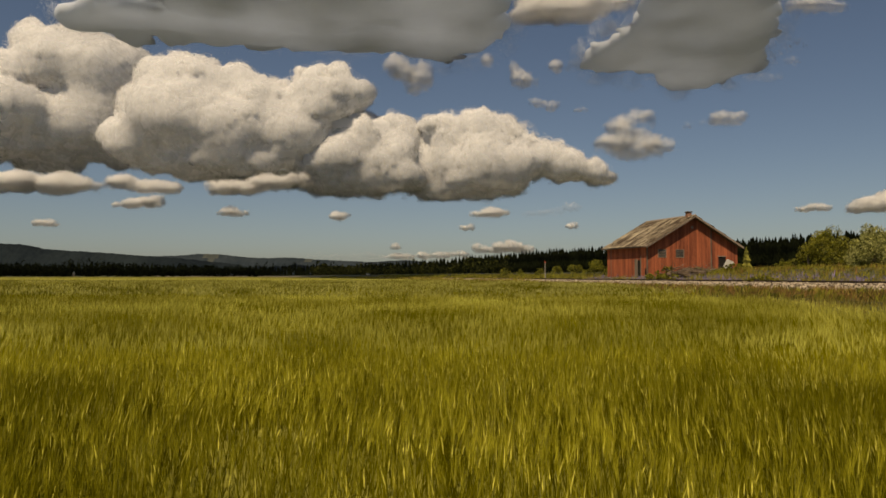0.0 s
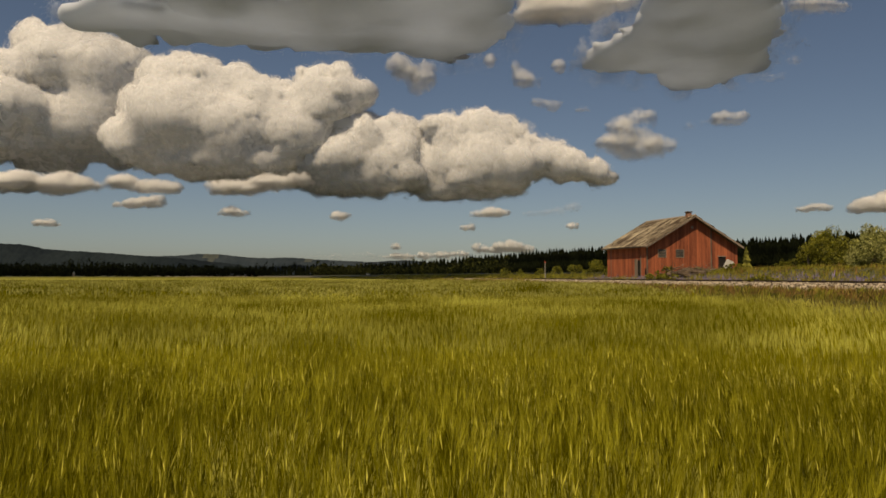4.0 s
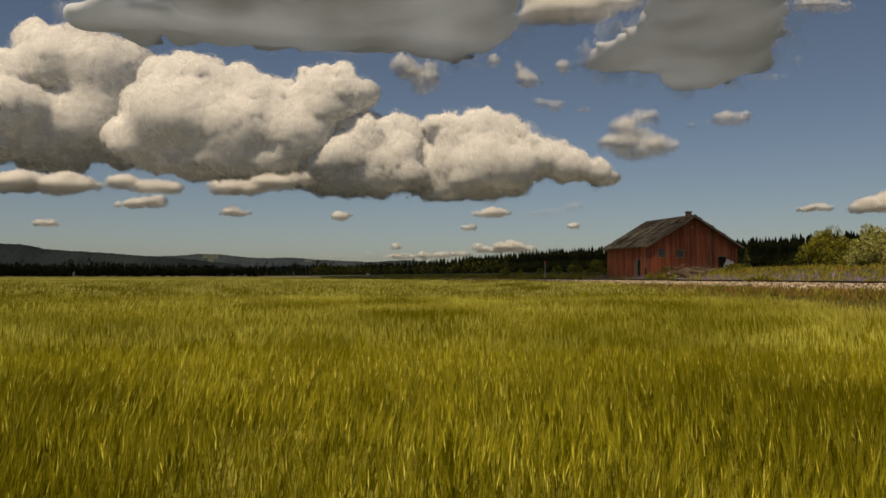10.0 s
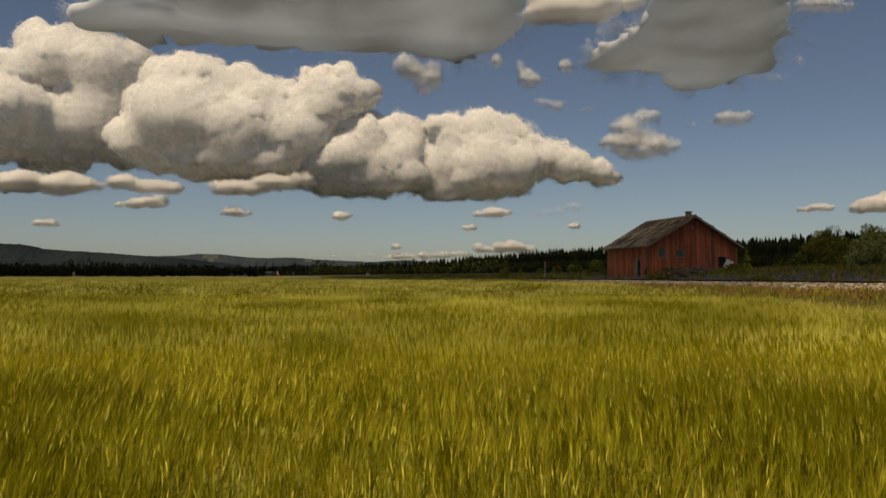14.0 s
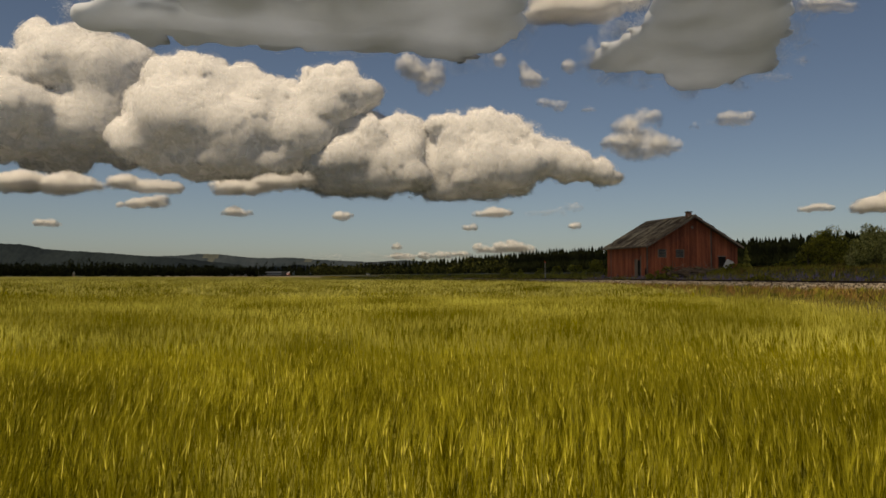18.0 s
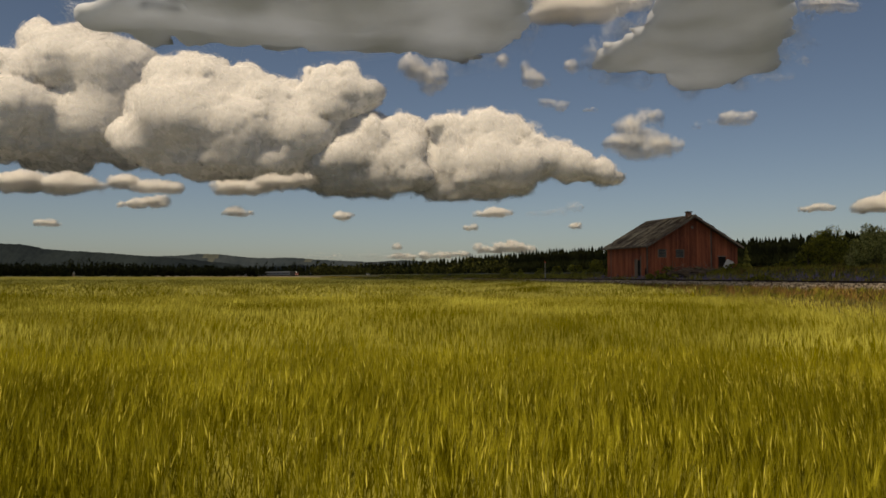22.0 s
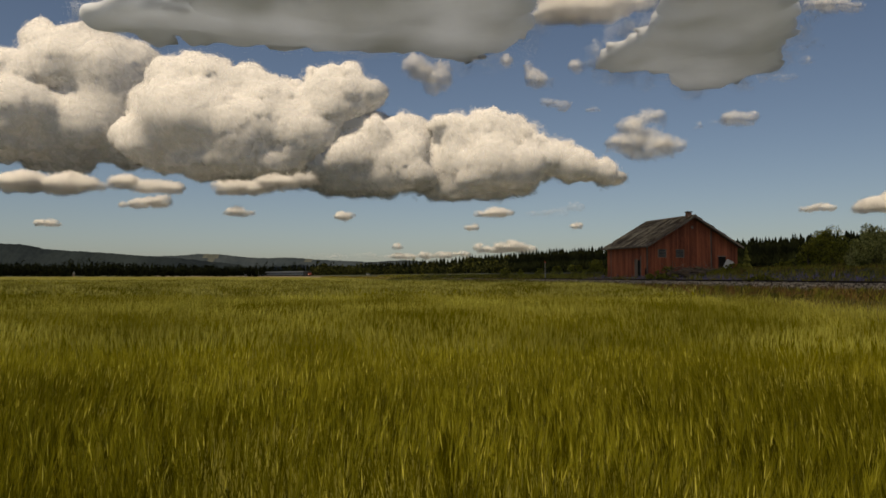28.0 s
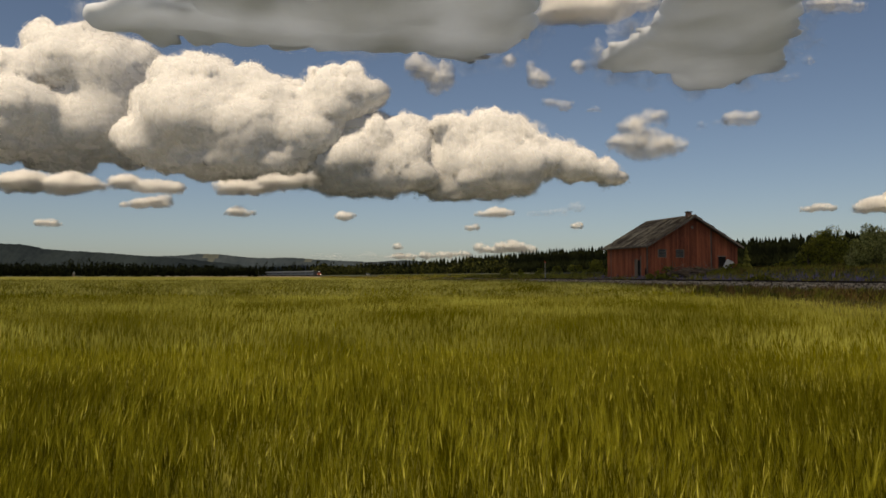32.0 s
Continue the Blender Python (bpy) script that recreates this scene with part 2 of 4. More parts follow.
def line_points():
    x, y, s, out = 33.6 + 90 * math.sin(HEAD0), 56 - 90 * math.cos(HEAD0), -90.0, []
    while s < 1600:
        a = HEAD0 + radians(14.0) * min(max((s - 430) / 150, 0), 1)
        out.append((s, x, y, a))
        x, y, s = x - 5 * math.sin(a), y + 5 * math.cos(a), s + 5
    return np.array(out)


LINE = line_points()
RAIL_Z = 1.22


def on_line(s, side=0.0):
    """The place s metres along the line, side metres to its right (seen from the start), and the heading."""
    x, y, a = (np.interp(s, LINE[:, 0], LINE[:, k]) for k in (1, 2, 3))
    return x + side * np.cos(a), y + side * np.sin(a), a


def beside_line(x, y):
    """Metres to the right of the line's middle (negative: on the field's side)."""
    yy = np.clip(y, LINE[0, 2], LINE[-1, 2])
    lx, a = np.interp(yy, LINE[:, 2], LINE[:, 1]), np.interp(yy, LINE[:, 2], LINE[:, 3])
    return (x - lx) * np.cos(a) + (y - yy) * np.sin(a)


def ease(v, lo, hi):
    t = np.clip((v - lo) / (hi - lo), 0, 1)
    return t * t * (3 - 2 * t)


def land(x, y):
    """Height of the ground."""
    p = beside_line(x, y)
    r = np.hypot(x, y)
    z = 0.45 * ease(p, -16, -4.5) + 0.55 * ease(p, -4.5, -2.2) + 0.55 * ease(p, 2.5, 7.0)
    bumps = 0.05 * np.sin(x * 0.7 + 1.3) * np.sin(y * 0.45) * ease(p, 3, 8) + 0.10 * np.sin(x * .21) * np.cos(y * .17) * ease(p, 4, 9)
    s = (y - 56) * math.cos(HEAD0) - (x - 33.6) * math.sin(HEAD0)
    bank = 0.85 * ease(p, 6, 11) * (1 - ease(s, 37, 41)) + 0.9 * ease(p, 20, 26) * ease(s, 37, 41)
    return (z + bumps + bank) * (1 - 0.3 * ease(r, 400, 900))


def field_edge(y):
    """The x at which the crop ends, to the right."""
    lx, a = np.interp(y, LINE[:, 2], LINE[:, 1]), np.interp(y, LINE[:, 2], LINE[:, 3])
    return np.minimum(11.6 + np.clip(y - 19.5, -12, 70) * 0.12, lx - 8.5 / np.cos(a))


def polar_sheet(radii, count, height, keep=None):
    th = np.linspace(0, 2 * np.pi, count, endpoint=False)
    x, y = np.outer(radii, np.cos(th)) + 0.37, np.outer(radii, np.sin(th))
    v = np.stack([x, y, height(x, y)], -1).reshape(-1, 3)
    i, j = np.meshgrid(np.arange(len(radii) - 1), np.arange(count), indexing="ij")
    a, b = i * count + j, i * count + (j + 1) % count
    f = np.stack([a, a + count, b + count, b], -1).reshape(-1, 4)
    if keep is not None:
        c = v[f].mean(1)
        f = f[keep(c[:, 0], c[:, 1])]
        used, f2 = np.unique(f, return_inverse=True)
        v, f = v[used], f2.reshape(f.shape)
    return v, f


RADII = np.concatenate([[0.01], np.geomspace(1.0, 4950, 150)])


def under_land(x, y):
    """The valley floor: sunk a little where the railway's bank lies on it."""
    p = beside_line(x, y)
    return land(x, y) - 0.5 * ease(p, -15, -13) * (1 - ease(p, 40, 44)) * (1 - ease(y, 225, 245)) * ease(y, -40, -20)


v, f = polar_sheet(RADII, 300, under_land)
ground = new("ground", mesh_of("ground", v, f, M_SOIL, smooth=True))
tagged(ground, "flat grassy soil of the open valley floor", "ground", kind="structure")


def in_field(x, y):
    return (x < field_edge(y)) & (y < 652) & (np.hypot(x, y) < 900)


def canopy_z(x, y):
    r = np.hypot(x, y)
    waves = 0.05 * np.sin(x * 0.11 + 2 * np.sin(y * 0.05)) * np.sin(y * 0.19 + 1.0)
    return 0.34 + 0.20 * ease(r, 12, 40) + 0.14 * ease(r, 50, 130) + waves * ease(r, 20, 90)


v, f = polar_sheet(np.concatenate([[0.01], np.geomspace(0.8, 900, 190)]), 420, canopy_z, in_field)
canopy = new("crop_understorey", mesh_of("crop_understorey", v, f, M_CANOPY, smooth=True))
tagged(canopy, "dense olive-green mass of barley leaves under the ears", "crop", kind="stuff")


# ---- barley ----
def blades(base, tip, width, rng, bend=0.0):
    """Tapered blades: two triangles below and one at the tip, from base to tip points."""
    n = len(base)
    ang = rng.uniform(0, np.pi, n)
    side = np.stack([np.cos(ang), np.sin(ang), np.zeros(n)], 1) * (np.asarray(width).reshape(-1, 1) / 2)
    mid = (base + tip) / 2
    mid[:, 2] += bend * np.linalg.norm(tip - base, axis=1)
    v = np.stack([base - side, base + side, mid + side * 0.8, mid - side * 0.8, tip], 1).reshape(-1, 3)
    o = (np.arange(n) * 5).reshape(-1, 1)
    f = np.concatenate([o + np.array([[0, 1, 2]]), o + np.array([[0, 2, 3]]), o + np.array([[3, 2, 4]])])
    return v, f


def needles(base, tip, width, rng):
    """Awns: one long thin triangle each."""
    n = len(base)
    ang = rng.uniform(0, np.pi, n)
    side = np.stack([np.cos(ang), np.sin(ang), np.zeros(n)], 1) * (width / 2)
    return np.stack([base - side, base + side, tip], 1).reshape(-1, 3), np.arange(3 * n).reshape(-1, 3)


def spindle(base, tip, radius):
    """Ears: four-sided spindles."""
    n = len(base)
    axis = tip - base
    s1 = np.stack([axis[:, 2], np.zeros(n), -axis[:, 0]], 1)
    s1 /= np.linalg.norm(s1, axis=1, keepdims=True) + 1e-9
    s2 = np.cross(axis, s1)
    s2 /= np.linalg.norm(s2, axis=1, keepdims=True) + 1e-9
    r = np.asarray(radius).reshape(-1, 1)
    m = base + axis * 0.4
    v = np.stack([base, m + s1 * r, m + s2 * r * 0.6, m - s1 * r, m - s2 * r * 0.6, tip], 1).reshape(-1, 3)
    pat = np.array([[0, 2, 1], [0, 3, 2], [0, 4, 3], [0, 1, 4], [5, 1, 2], [5, 2, 3], [5, 3, 4], [5, 4, 1]])
    f = (np.arange(n) * 6).reshape(-1, 1, 1) + pat
    return v, f.reshape(-1, 3)


def joined(pieces):
    vs, fs, ms, o = [], [], [], 0
    for v, f, m in pieces:
        vs.append(v)
        fs.append(f + o)
        ms.append(np.full(len(f), m))
        o += len(v)
    return np.concatenate(vs), np.concatenate(fs), np.concatenate(ms)


def barley_patch(seed, wide, deep, count, detail):
    """A square of standing barley: stems, leaves, ears and awns that lean a little with the wind."""
    rng = np.random.default_rng(seed)
    base = np.stack([rng.uniform(-0.53, 0.53, count) * wide, rng.uniform(-0.6, 0.6, count) * deep, np.zeros(count)], 1)
    h = rng.normal(0.70, 0.05, count) + (0.13 * (rng.random(count) < 0.05) if detail > 1 else 0)
    lean = np.stack([rng.normal(0.05, 0.05, count), rng.normal(0, 0.05, count), h], 1)
    top = base + lean
    thick = 1.0 if detail > 1 else (1.7 if detail == 1 else 6.0)
    low = base + lean * (0.25 if detail > 1 else 0.45)
    pieces = [(*blades(low, top, np.full(count, 0.006 * thick), rng), 0)]
    el = rng.uniform(0.065, 0.125, count)
    nod = np.stack([rng.normal(0.08, 0.13, count), rng.normal(0, 0.15, count), np.full(count, 1.0)], 1)
    nod /= np.linalg.norm(nod, axis=1, keepdims=True)
    etip = top + nod * el[:, None]
    if detail > 1:
        pieces.append((*spindle(top, etip, np.full(count, 0.0030)), 1))
    for k in range(8 if detail > 1 else (5 if detail == 1 else 1)):
        root = top + nod * (el * rng.uniform(0.1, 0.8, count))[:, None]
        spread = nod + rng.normal(0, 0.11, (count, 3))
        tip = root + spread * rng.uniform(0.10, 0.17, count)[:, None]
        pieces.append((*needles(root, tip, (0.0024 if detail > 1 else 0.0055) if detail else 0.045, rng), 2))
    for k in range(2 if detail > 1 else 1):
        root = base + lean * rng.uniform(0.3, 0.7, (count, 1))
        ang = rng.uniform(0, 2 * np.pi, count)
        out = np.stack([np.cos(ang) * 0.35, np.sin(ang) * 0.35, rng.uniform(0.5, 1.2, count)], 1)
        tip = root + out * rng.uniform(0.16, 0.30, count)[:, None]
        pieces.append((*blades(root, tip, np.full(count, 0.009 * (0.7 if detail > 1 else (1.6 if detail else 5))), rng, 0.12), 0))
    v, f, m = joined(pieces)
    return mesh_of("barley_patch", v, f, [M_STEM, M_EAR, M_AWN] if detail > 1 else [M_STEM_FAR, *([M_CROP_FAR] * 2 if detail else [M_CROP_EDGE] * 2)], m)


barley = new("barley_crop")
tagged(barley, "ripening green-gold barley swaying in the wind, awns shining", "barley", kind="stuff")
CLUMPS = []


def sow(y0, y1, wide, deep, meshes, spread, margin=None):
    """Patches side by side over the part of the field ahead, between two distances."""
    for iy, ix in product(range(int((y1 - y0) / deep)), range(-60, 61)):
        x, y = (ix + 0.5 * (iy % 2)) * wide, y0 + (iy + 0.5) * deep
        if abs(x) - wide / 2 > 0.605 * max(y, 0) + spread or x + (0.3 if deep < 2 else 0.62) * wide > field_edge(np.float64(y)):
            continue
        if margin is not None and x < field_edge(np.float64(y)) - margin:
            continue
        ob = part("clump", RNG.choice(meshes), None, barley)
        CLUMPS.append((ob, x, y, 180 * int(RNG.integers(2)), deep))


near_mesh = [barley_patch(60 + k, 3.6, 0.9, 220, 1) for k in range(2)]
sow(-4.2, 2.1, 3.6, 0.9, near_mesh, 6)
sow(2.1, 8.4, 1.8, 0.7, [barley_patch(k, 1.8, 0.7, 260, 2) for k in range(6)], 0.2)
sow(8.4, 30, 1.8, 0.9, [barley_patch(20 + k, 1.8, 0.9, 115, 1) for k in range(6)], 0.5)
sow(30, 130, 10.0, 2.5, [barley_patch(40 + k, 10.0, 2.5, 560, 0) for k in range(5)], 2)

sow(30, 100, 2.2, 2.5, [barley_patch(50 + k, 2.2, 2.5, 130, 0) for k in range(3)], 2, margin=12.5)


# ---- railway ----
def sweep(profile, s0, s1, step, closed=False):
    """A cross-section (side, height) carried along the line."""
    ss = np.arange(s0, s1 + 0.1, step)
    rows = []
    for d, z in profile:
        x, y, a = on_line(ss, d)
        rows.append(np.stack([x, y, np.full(len(ss), z)], 1))
    v = np.stack(rows, 1)
    n, k = len(ss), len(profile)
    i, j = np.meshgrid(np.arange(n - 1), np.arange(k if closed else k - 1), indexing="ij")
    f = np.stack([i * k + j, i * k + (j + 1) % k, (i + 1) * k + (j + 1) % k, (i + 1) * k + j], -1).reshape(-1, 4)
    return v.reshape(-1, 3), f


v, f = sweep([(d, 0.0) for d in np.concatenate([np.arange(-17, 12, 0.6), np.arange(12, 46, 2.0)])], -70, 250, 1.2)
v[:, 2] = land(v[:, 0], v[:, 1]) - 0.02
bank = new("embankment", mesh_of("embankment", v, f, M_SOIL, smooth=True))
tagged(bank, "grassy earth bank carrying the railway", "embankment", kind="structure")
v, f = sweep([(-4.8, 0.36), (-3.7, 0.74), (-1.85, 1.07), (-0.6, 1.07), (0.6, 1.07), (1.75, 1.07), (3.4, 0.9)], -80, 1400, 2.0)
ballast = new("ballast_bed", mesh_of("ballast_bed", v, f, M_STONE, smooth=True))
tagged(ballast, "grey-brown crushed stone bed of the railway", "ballast", kind="structure")
track = new("railway_track")
tagged(track, "single railway track with rusty rails toned dark for shade", "railway track", kind="structure")
for side in (-0.75, 0.75):
    prof = [(side - .07, 1.07), (side + .07, 1.07), (side + .07, 1.09), (side + .015, 1.10), (side + .035, 1.18),
            (side + .035, RAIL_Z), (side - .035, RAIL_Z), (side - .035, 1.18), (side - .015, 1.10), (side - .07, 1.09)]
    v, f = sweep(prof, -80, 1400, 4.0, closed=True)
    part("rail", mesh_of("rail", v, f, M_RAIL), None, track)

# ---- barn ----
BARN = Matrix.Translation((27.66, 100.0, 1.45)) @ pose(0, 0, 0, 0, 0, 14.36)
BW, BL, EAVE, RIDGE = 14.1, 11.7, 4.35, 8.35


def roof_z(x):
    return RIDGE - (RIDGE - EAVE) * abs(x - BW / 2) / (BW / 2)


def boards(wall, x0, x1, top, holes, place, rng):
    """Upright boards side by side, cut round the openings; place maps (along, height) into the thing's space."""
    x = x0
    while x < x1 - 0.02:
        w = min(rng.uniform(0.17, 0.25), x1 - x)
        gap = 0.012
        spans = [(0.0, None)]
        for hx0, hx1, hz0, hz1 in holes:
            if x + w > hx0 + 0.02 and x < hx1 - 0.02:
                spans = [(0.0, hz0), (hz1, None)] if hz0 > 0.05 else [(hz1, None)]
        for z0, z1 in spans:
            ta, tb = (top(x + gap), top(x + w - gap)) if z1 is None else (z1, z1)
            low = z0 + (rng.uniform(-0.06, 0.08) if z0 == 0 else 0)
            d = rng.uniform(0.022, 0.04)
            pts = [(x + gap, low), (x + w - gap, low), (x + w - gap, tb), (x + gap, ta)]
            bm = prism_bm([place(a, z, 0.0) for a, z in pts], Vector(place(0, 0, d)) - Vector(place(0, 0, 0)))
            grey = rng.random() < 0.012
            part("board", bm, M_GREYWOOD if grey else M_BOARD, wall)
        x += w


def make_barn():
    rng = np.random.default_rng(11)
    barn = new("barn")
    barn.matrix_basis = BARN
    tagged(barn, "old red wooden goods shed with a mossy patched gable roof", "barn")
    gable_holes = [(1.75, 2.95, 2.75, 3.75), (4.5, 5.7, 2.75, 3.75), (11.15, 12.2, 0.0, 2.85)]
    side_holes = [(1.8, 2.6, 0.0, 2.35)]
    core = 0.12
    gable = part("gable_wall", prism_bm([(0.05, core, 0), (BW - .05, core, 0), (BW - .05, core, EAVE - .05), (BW / 2, core, RIDGE - .08), (0.05, core, EAVE - .05)], (0, 0.06, 0)), M_DARK, barn)
    boards(gable, 0.0, BW, lambda x: roof_z(x) - 0.04, gable_holes, lambda a, z, d: (a, core - d - 0.003, z), rng)
    side = part("side_wall", prism_bm([(core, 0.2, 0), (core, BL - .05, 0), (core, BL - .05, EAVE - .1), (core, 0.2, EAVE - .1)], (0.06, 0, 0)), M_DARK, barn)
    boards(side, 0.06, BL, lambda y: EAVE - 0.02, side_holes, lambda a, z, d: (core - d - 0.003, a, z), rng)
    part("rear_wall", prism_bm([(0.05, BL - .2, 0), (BW - .05, BL - .2, 0), (BW - .05, BL - .2, EAVE), (BW / 2, BL - .2, RIDGE - .08), (0.05, BL - .2, EAVE)], (0, 0.1, 0)), M_BOARD, barn)
    part("far_side_wall", prism_bm([(BW - .16, 0.1, 0), (BW - .16, BL - .1, 0), (BW - .16, BL - .1, EAVE), (BW - .16, 0.1, EAVE)], (0.1, 0, 0)), M_BOARD, barn)
    part("corner_board", box_bm(0.2, 0.06, EAVE - 0.1, (0.06, 0.03, 0)), M_GREYWOOD, barn, "grey weathered corner board")
    part("corner_board", box_bm(0.16, 0.06, EAVE - 0.1, (BW - 0.05, 0.05, 0)), M_BOARD, barn)
    part("foundation", box_bm(BW + .1, BL + .1, 0.5, (BW / 2, BL / 2, -0.55)), M_STONE, barn, "grey stone foundation")
    # roof: two slopes of boards with slabs of old roofing on them
    over, verge, th = 0.52, 0.78, 0.16
    run = math.hypot(BW / 2, RIDGE - EAVE)
    nx, nz = (RIDGE - EAVE) / run, (BW / 2) / run
    for sgn, name in ((-1, "roof_slope"), (1, "roof_slope")):
        ex, ez = BW / 2 + sgn * (BW / 2 + over), RIDGE - (RIDGE - EAVE) * (1 + over / (BW / 2))
        pts = [(BW / 2, -verge, RIDGE), (ex, -verge, ez), (ex, BL + verge, ez), (BW / 2, BL + verge, RIDGE)]
        slope = part(name, prism_bm(pts, (0, 0, th)), M_GREYWOOD, barn, "sagging roof boards under patchy roofing")
        part("barge_board", prism_bm([(BW / 2, -verge - .04, RIDGE + th), (ex, -verge - .04, ez + th), (ex, -verge - .04, ez - .12), (BW / 2, -verge - .04, RIDGE - .12)], (0, 0.035, 0)), M_GREYWOOD, slope)
        rows_n, cols = (15, 17) if sgn < 0 else (8, 8)
        full = run * (1 + over / (BW / 2))
        for i, j in product(range(rows_n), range(cols)):
            if rng.random() < 0.05:
                continue
            u0, u1 = i / rows_n * full, (i + 1.12) / rows_n * full
            y0 = -verge + (BL + 2 * verge) * (j + (0.5 if i % 2 else 0)) / cols
            y1 = min(y0 + (BL + 2 * verge) / cols * rng.uniform(0.95, 1.03), BL + verge + 0.05)
            if y0 > BL + verge - 0.1:
                y0, y1 = -verge, -verge + (BL + 2 * verge) * 0.5 / cols
            lift = 0.03 + rng.uniform(0, 0.05)
            pts = []
            for u, y, lf in ((u0, y0, 0.012), (u1, y0, lift), (u1, y1, lift + rng.uniform(-.01, .03)), (u0, y1, 0.012)):
                u = min(u, full + 0.06)
                pts.append((BW / 2 + sgn * (u / run * BW / 2) + sgn * nx * lf, y, RIDGE - u / run * (RIDGE - EAVE) + th + nz * lf))
            part("roof_slab", prism_bm(pts, (sgn * nx * 0.03, 0, nz * 0.03)), M_ROOF, slope)
    part("ridge_cap", prism_bm([(BW / 2 - .22, -verge, RIDGE + th - .03), (BW / 2, -verge, RIDGE + th + .12), (BW / 2 + .22, -verge, RIDGE + th - .03)], (0, BL + 2 * verge, 0)), M_GREYWOOD, barn)
    chim = part("chimney", box_bm(0.62, 0.62, 0.75, (BW / 2 - .25, 0.55, RIDGE - 0.1), 0.02), M_BRICK, barn, "short brick chimney")
    part("cap", box_bm(0.85, 0.85, 0.09, (BW / 2 - .25, 0.55, RIDGE + 0.67), 0.02), M_GREYWOOD, chim)
    # windows with boarded panes
    for x0, x1, z0, z1 in gable_holes[:2]:
        win = part("window", box_bm(x1 - x0, 0.03, z1 - z0, ((x0 + x1) / 2, core - .01, z0)), M_DARK, barn, "small window of weathered panes, partly boarded")
        cx, w, h = (x0 + x1) / 2, x1 - x0, z1 - z0
        for k in range(3):
            for q in range(2):
                part("pane", box_bm(w / 2 - .10, 0.012, h / 3 - .08, (cx + (q - .5) * w / 2, core - .032, z0 + .05 + k * h / 3)), M_GLASS, win)
        for sx in (-1, 1):
            part("frame", box_bm(0.09, 0.06, h + .1, (cx + sx * w / 2, core - .06, z0 - .05)), M_GREYWOOD, win)
        for z in (z0 - .06, z0 + h / 3 - .02, z0 + 2 * h / 3 - .02, z1):
            part("bar", box_bm(w + .14, 0.05, 0.08, (cx, core - .065, z)), M_GREYWOOD, win)
        part("mullion", box_bm(0.06, 0.05, h, (cx, core - .06, z0)), M_GREYWOOD, win)
    # openings
    o = gable_holes[2]
    door = part("doorway", box_bm(o[1] - o[0] + .3, 0.09, 0.14, ((o[0] + o[1]) / 2, core - .06, o[3])), M_GREYWOOD, barn, "open dark doorway under a grey lintel")
    part("opening", box_bm(o[1] - o[0], 0.02, o[3], ((o[0] + o[1]) / 2, core - .008, 0)), M_DARK, door)
    o = side_holes[0]
    door = part("side_door", box_bm(0.03, 0.75, 2.3, (core - .01, (o[0] + o[1]) / 2, 0)), M_DARK, barn, "narrow dark door with grey leaf")
    part("door_leaf", box_bm(0.05, 0.75, 2.5, (core - .08, o[1] + 0.42, 0)), M_GREYWOOD, door)
    part("plank", box_bm(0.05, 0.14, 2.9, (core - .08, o[0] - 0.1, 0)), M_GREYWOOD, door)
    part("hatch", box_bm(0.04, 0.35, 1.0, (core - .05, 0.5, 0.2)), M_DARK, barn, "small dark hatch low on the wall")
    vent = part("vent", tube_bm(0.2, 0.05, 10), M_GREYWOOD, barn, "round vent under the gable's peak")
    vent.matrix_basis = pose(BW / 2, core - 0.03, 6.9, 90, 0, 0)
    return barn


make_barn()


def leaning_board():
    ob = new("leaning_panel", mesh_of("leaning_panel", [], np.zeros((0, 3)), M_WHITE))
    bm = box_bm(1.25, 0.06, 1.35, (0, 0, 0), 0.01)
    bm.to_mesh(ob.data)
    bm.free()
    ob.matrix_basis = BARN @ pose(12.0, -0.42, 1.1, 12, 24, 0)
    tagged(ob, "pale weathered panel leaning askew by the dark doorway", "panel")


leaning_board()


# ---- plants ----
def tufts(name, xs, ys, rng, height, width, per, mat, label, category, lift=0.0, spread=0.25):
    """Grass and weeds: many bent blades round each root."""
    n = len(xs) * per
    x, y = np.repeat(xs, per) + rng.normal(0, spread, n), np.repeat(ys, per) + rng.normal(0, spread, n)
    base = np.stack([x, y, land(x, y) - 0.05 + lift], 1)
    own = rng.uniform(0.45, 1.25, len(xs))
    h = height * np.repeat(own, per) * rng.uniform(0.5, 1.15, n)
    tip = base + np.stack([rng.normal(0.12, 0.22, n) * h, rng.normal(0, 0.22, n) * h, h], 1)
    v, f = blades(base, tip, width * rng.uniform(0.6, 1.4, n), rng, 0.05)
    ob = new(name, mesh_of(name, v, f, mat))
    return tagged(ob, label, category, kind="stuff")


def strip_points(rng, count, s0, s1, d0, d1):
    s, d = rng.uniform(s0, s1, count), rng.uniform(d0, d1, count)
    x, y, a = on_line(s, d)
    return x, y


rng = np.random.default_rng(21)
s = rng.uniform(0, 1, 5200)
ys = 20 + 110 * s ** 1.3
fe = field_edge(ys)
lx = np.interp(ys, LINE[:, 2], LINE[:, 1])
xs = fe + (np.maximum(lx - 4.6 - fe, 0.5)) * rng.uniform(0, 1, len(ys))
keep = xs < 0.66 * ys + 4
tufts("verge_grass", xs[keep], ys[keep], rng, 0.42, 0.03, 9, M_VERGE, "rough olive-brown grass and weeds between crop and railway", "grass", spread=0.3)
x, y = strip_points(rng, 1500, -25, 90, -11.5, -5.5)
tufts("russet_weeds", x, y, rng, 0.6, 0.035, 14, M_DOCK, "rust-brown dock and dry weeds along the ballast", "weeds", spread=0.22)
x, y = strip_points(rng, 800, -25, 90, -12.0, -5.6)
tufts("leafy_weeds", x, y, rng, 0.5, 0.09, 22, M_LEAF, "leafy green weeds in the verge", "weeds", spread=0.2)
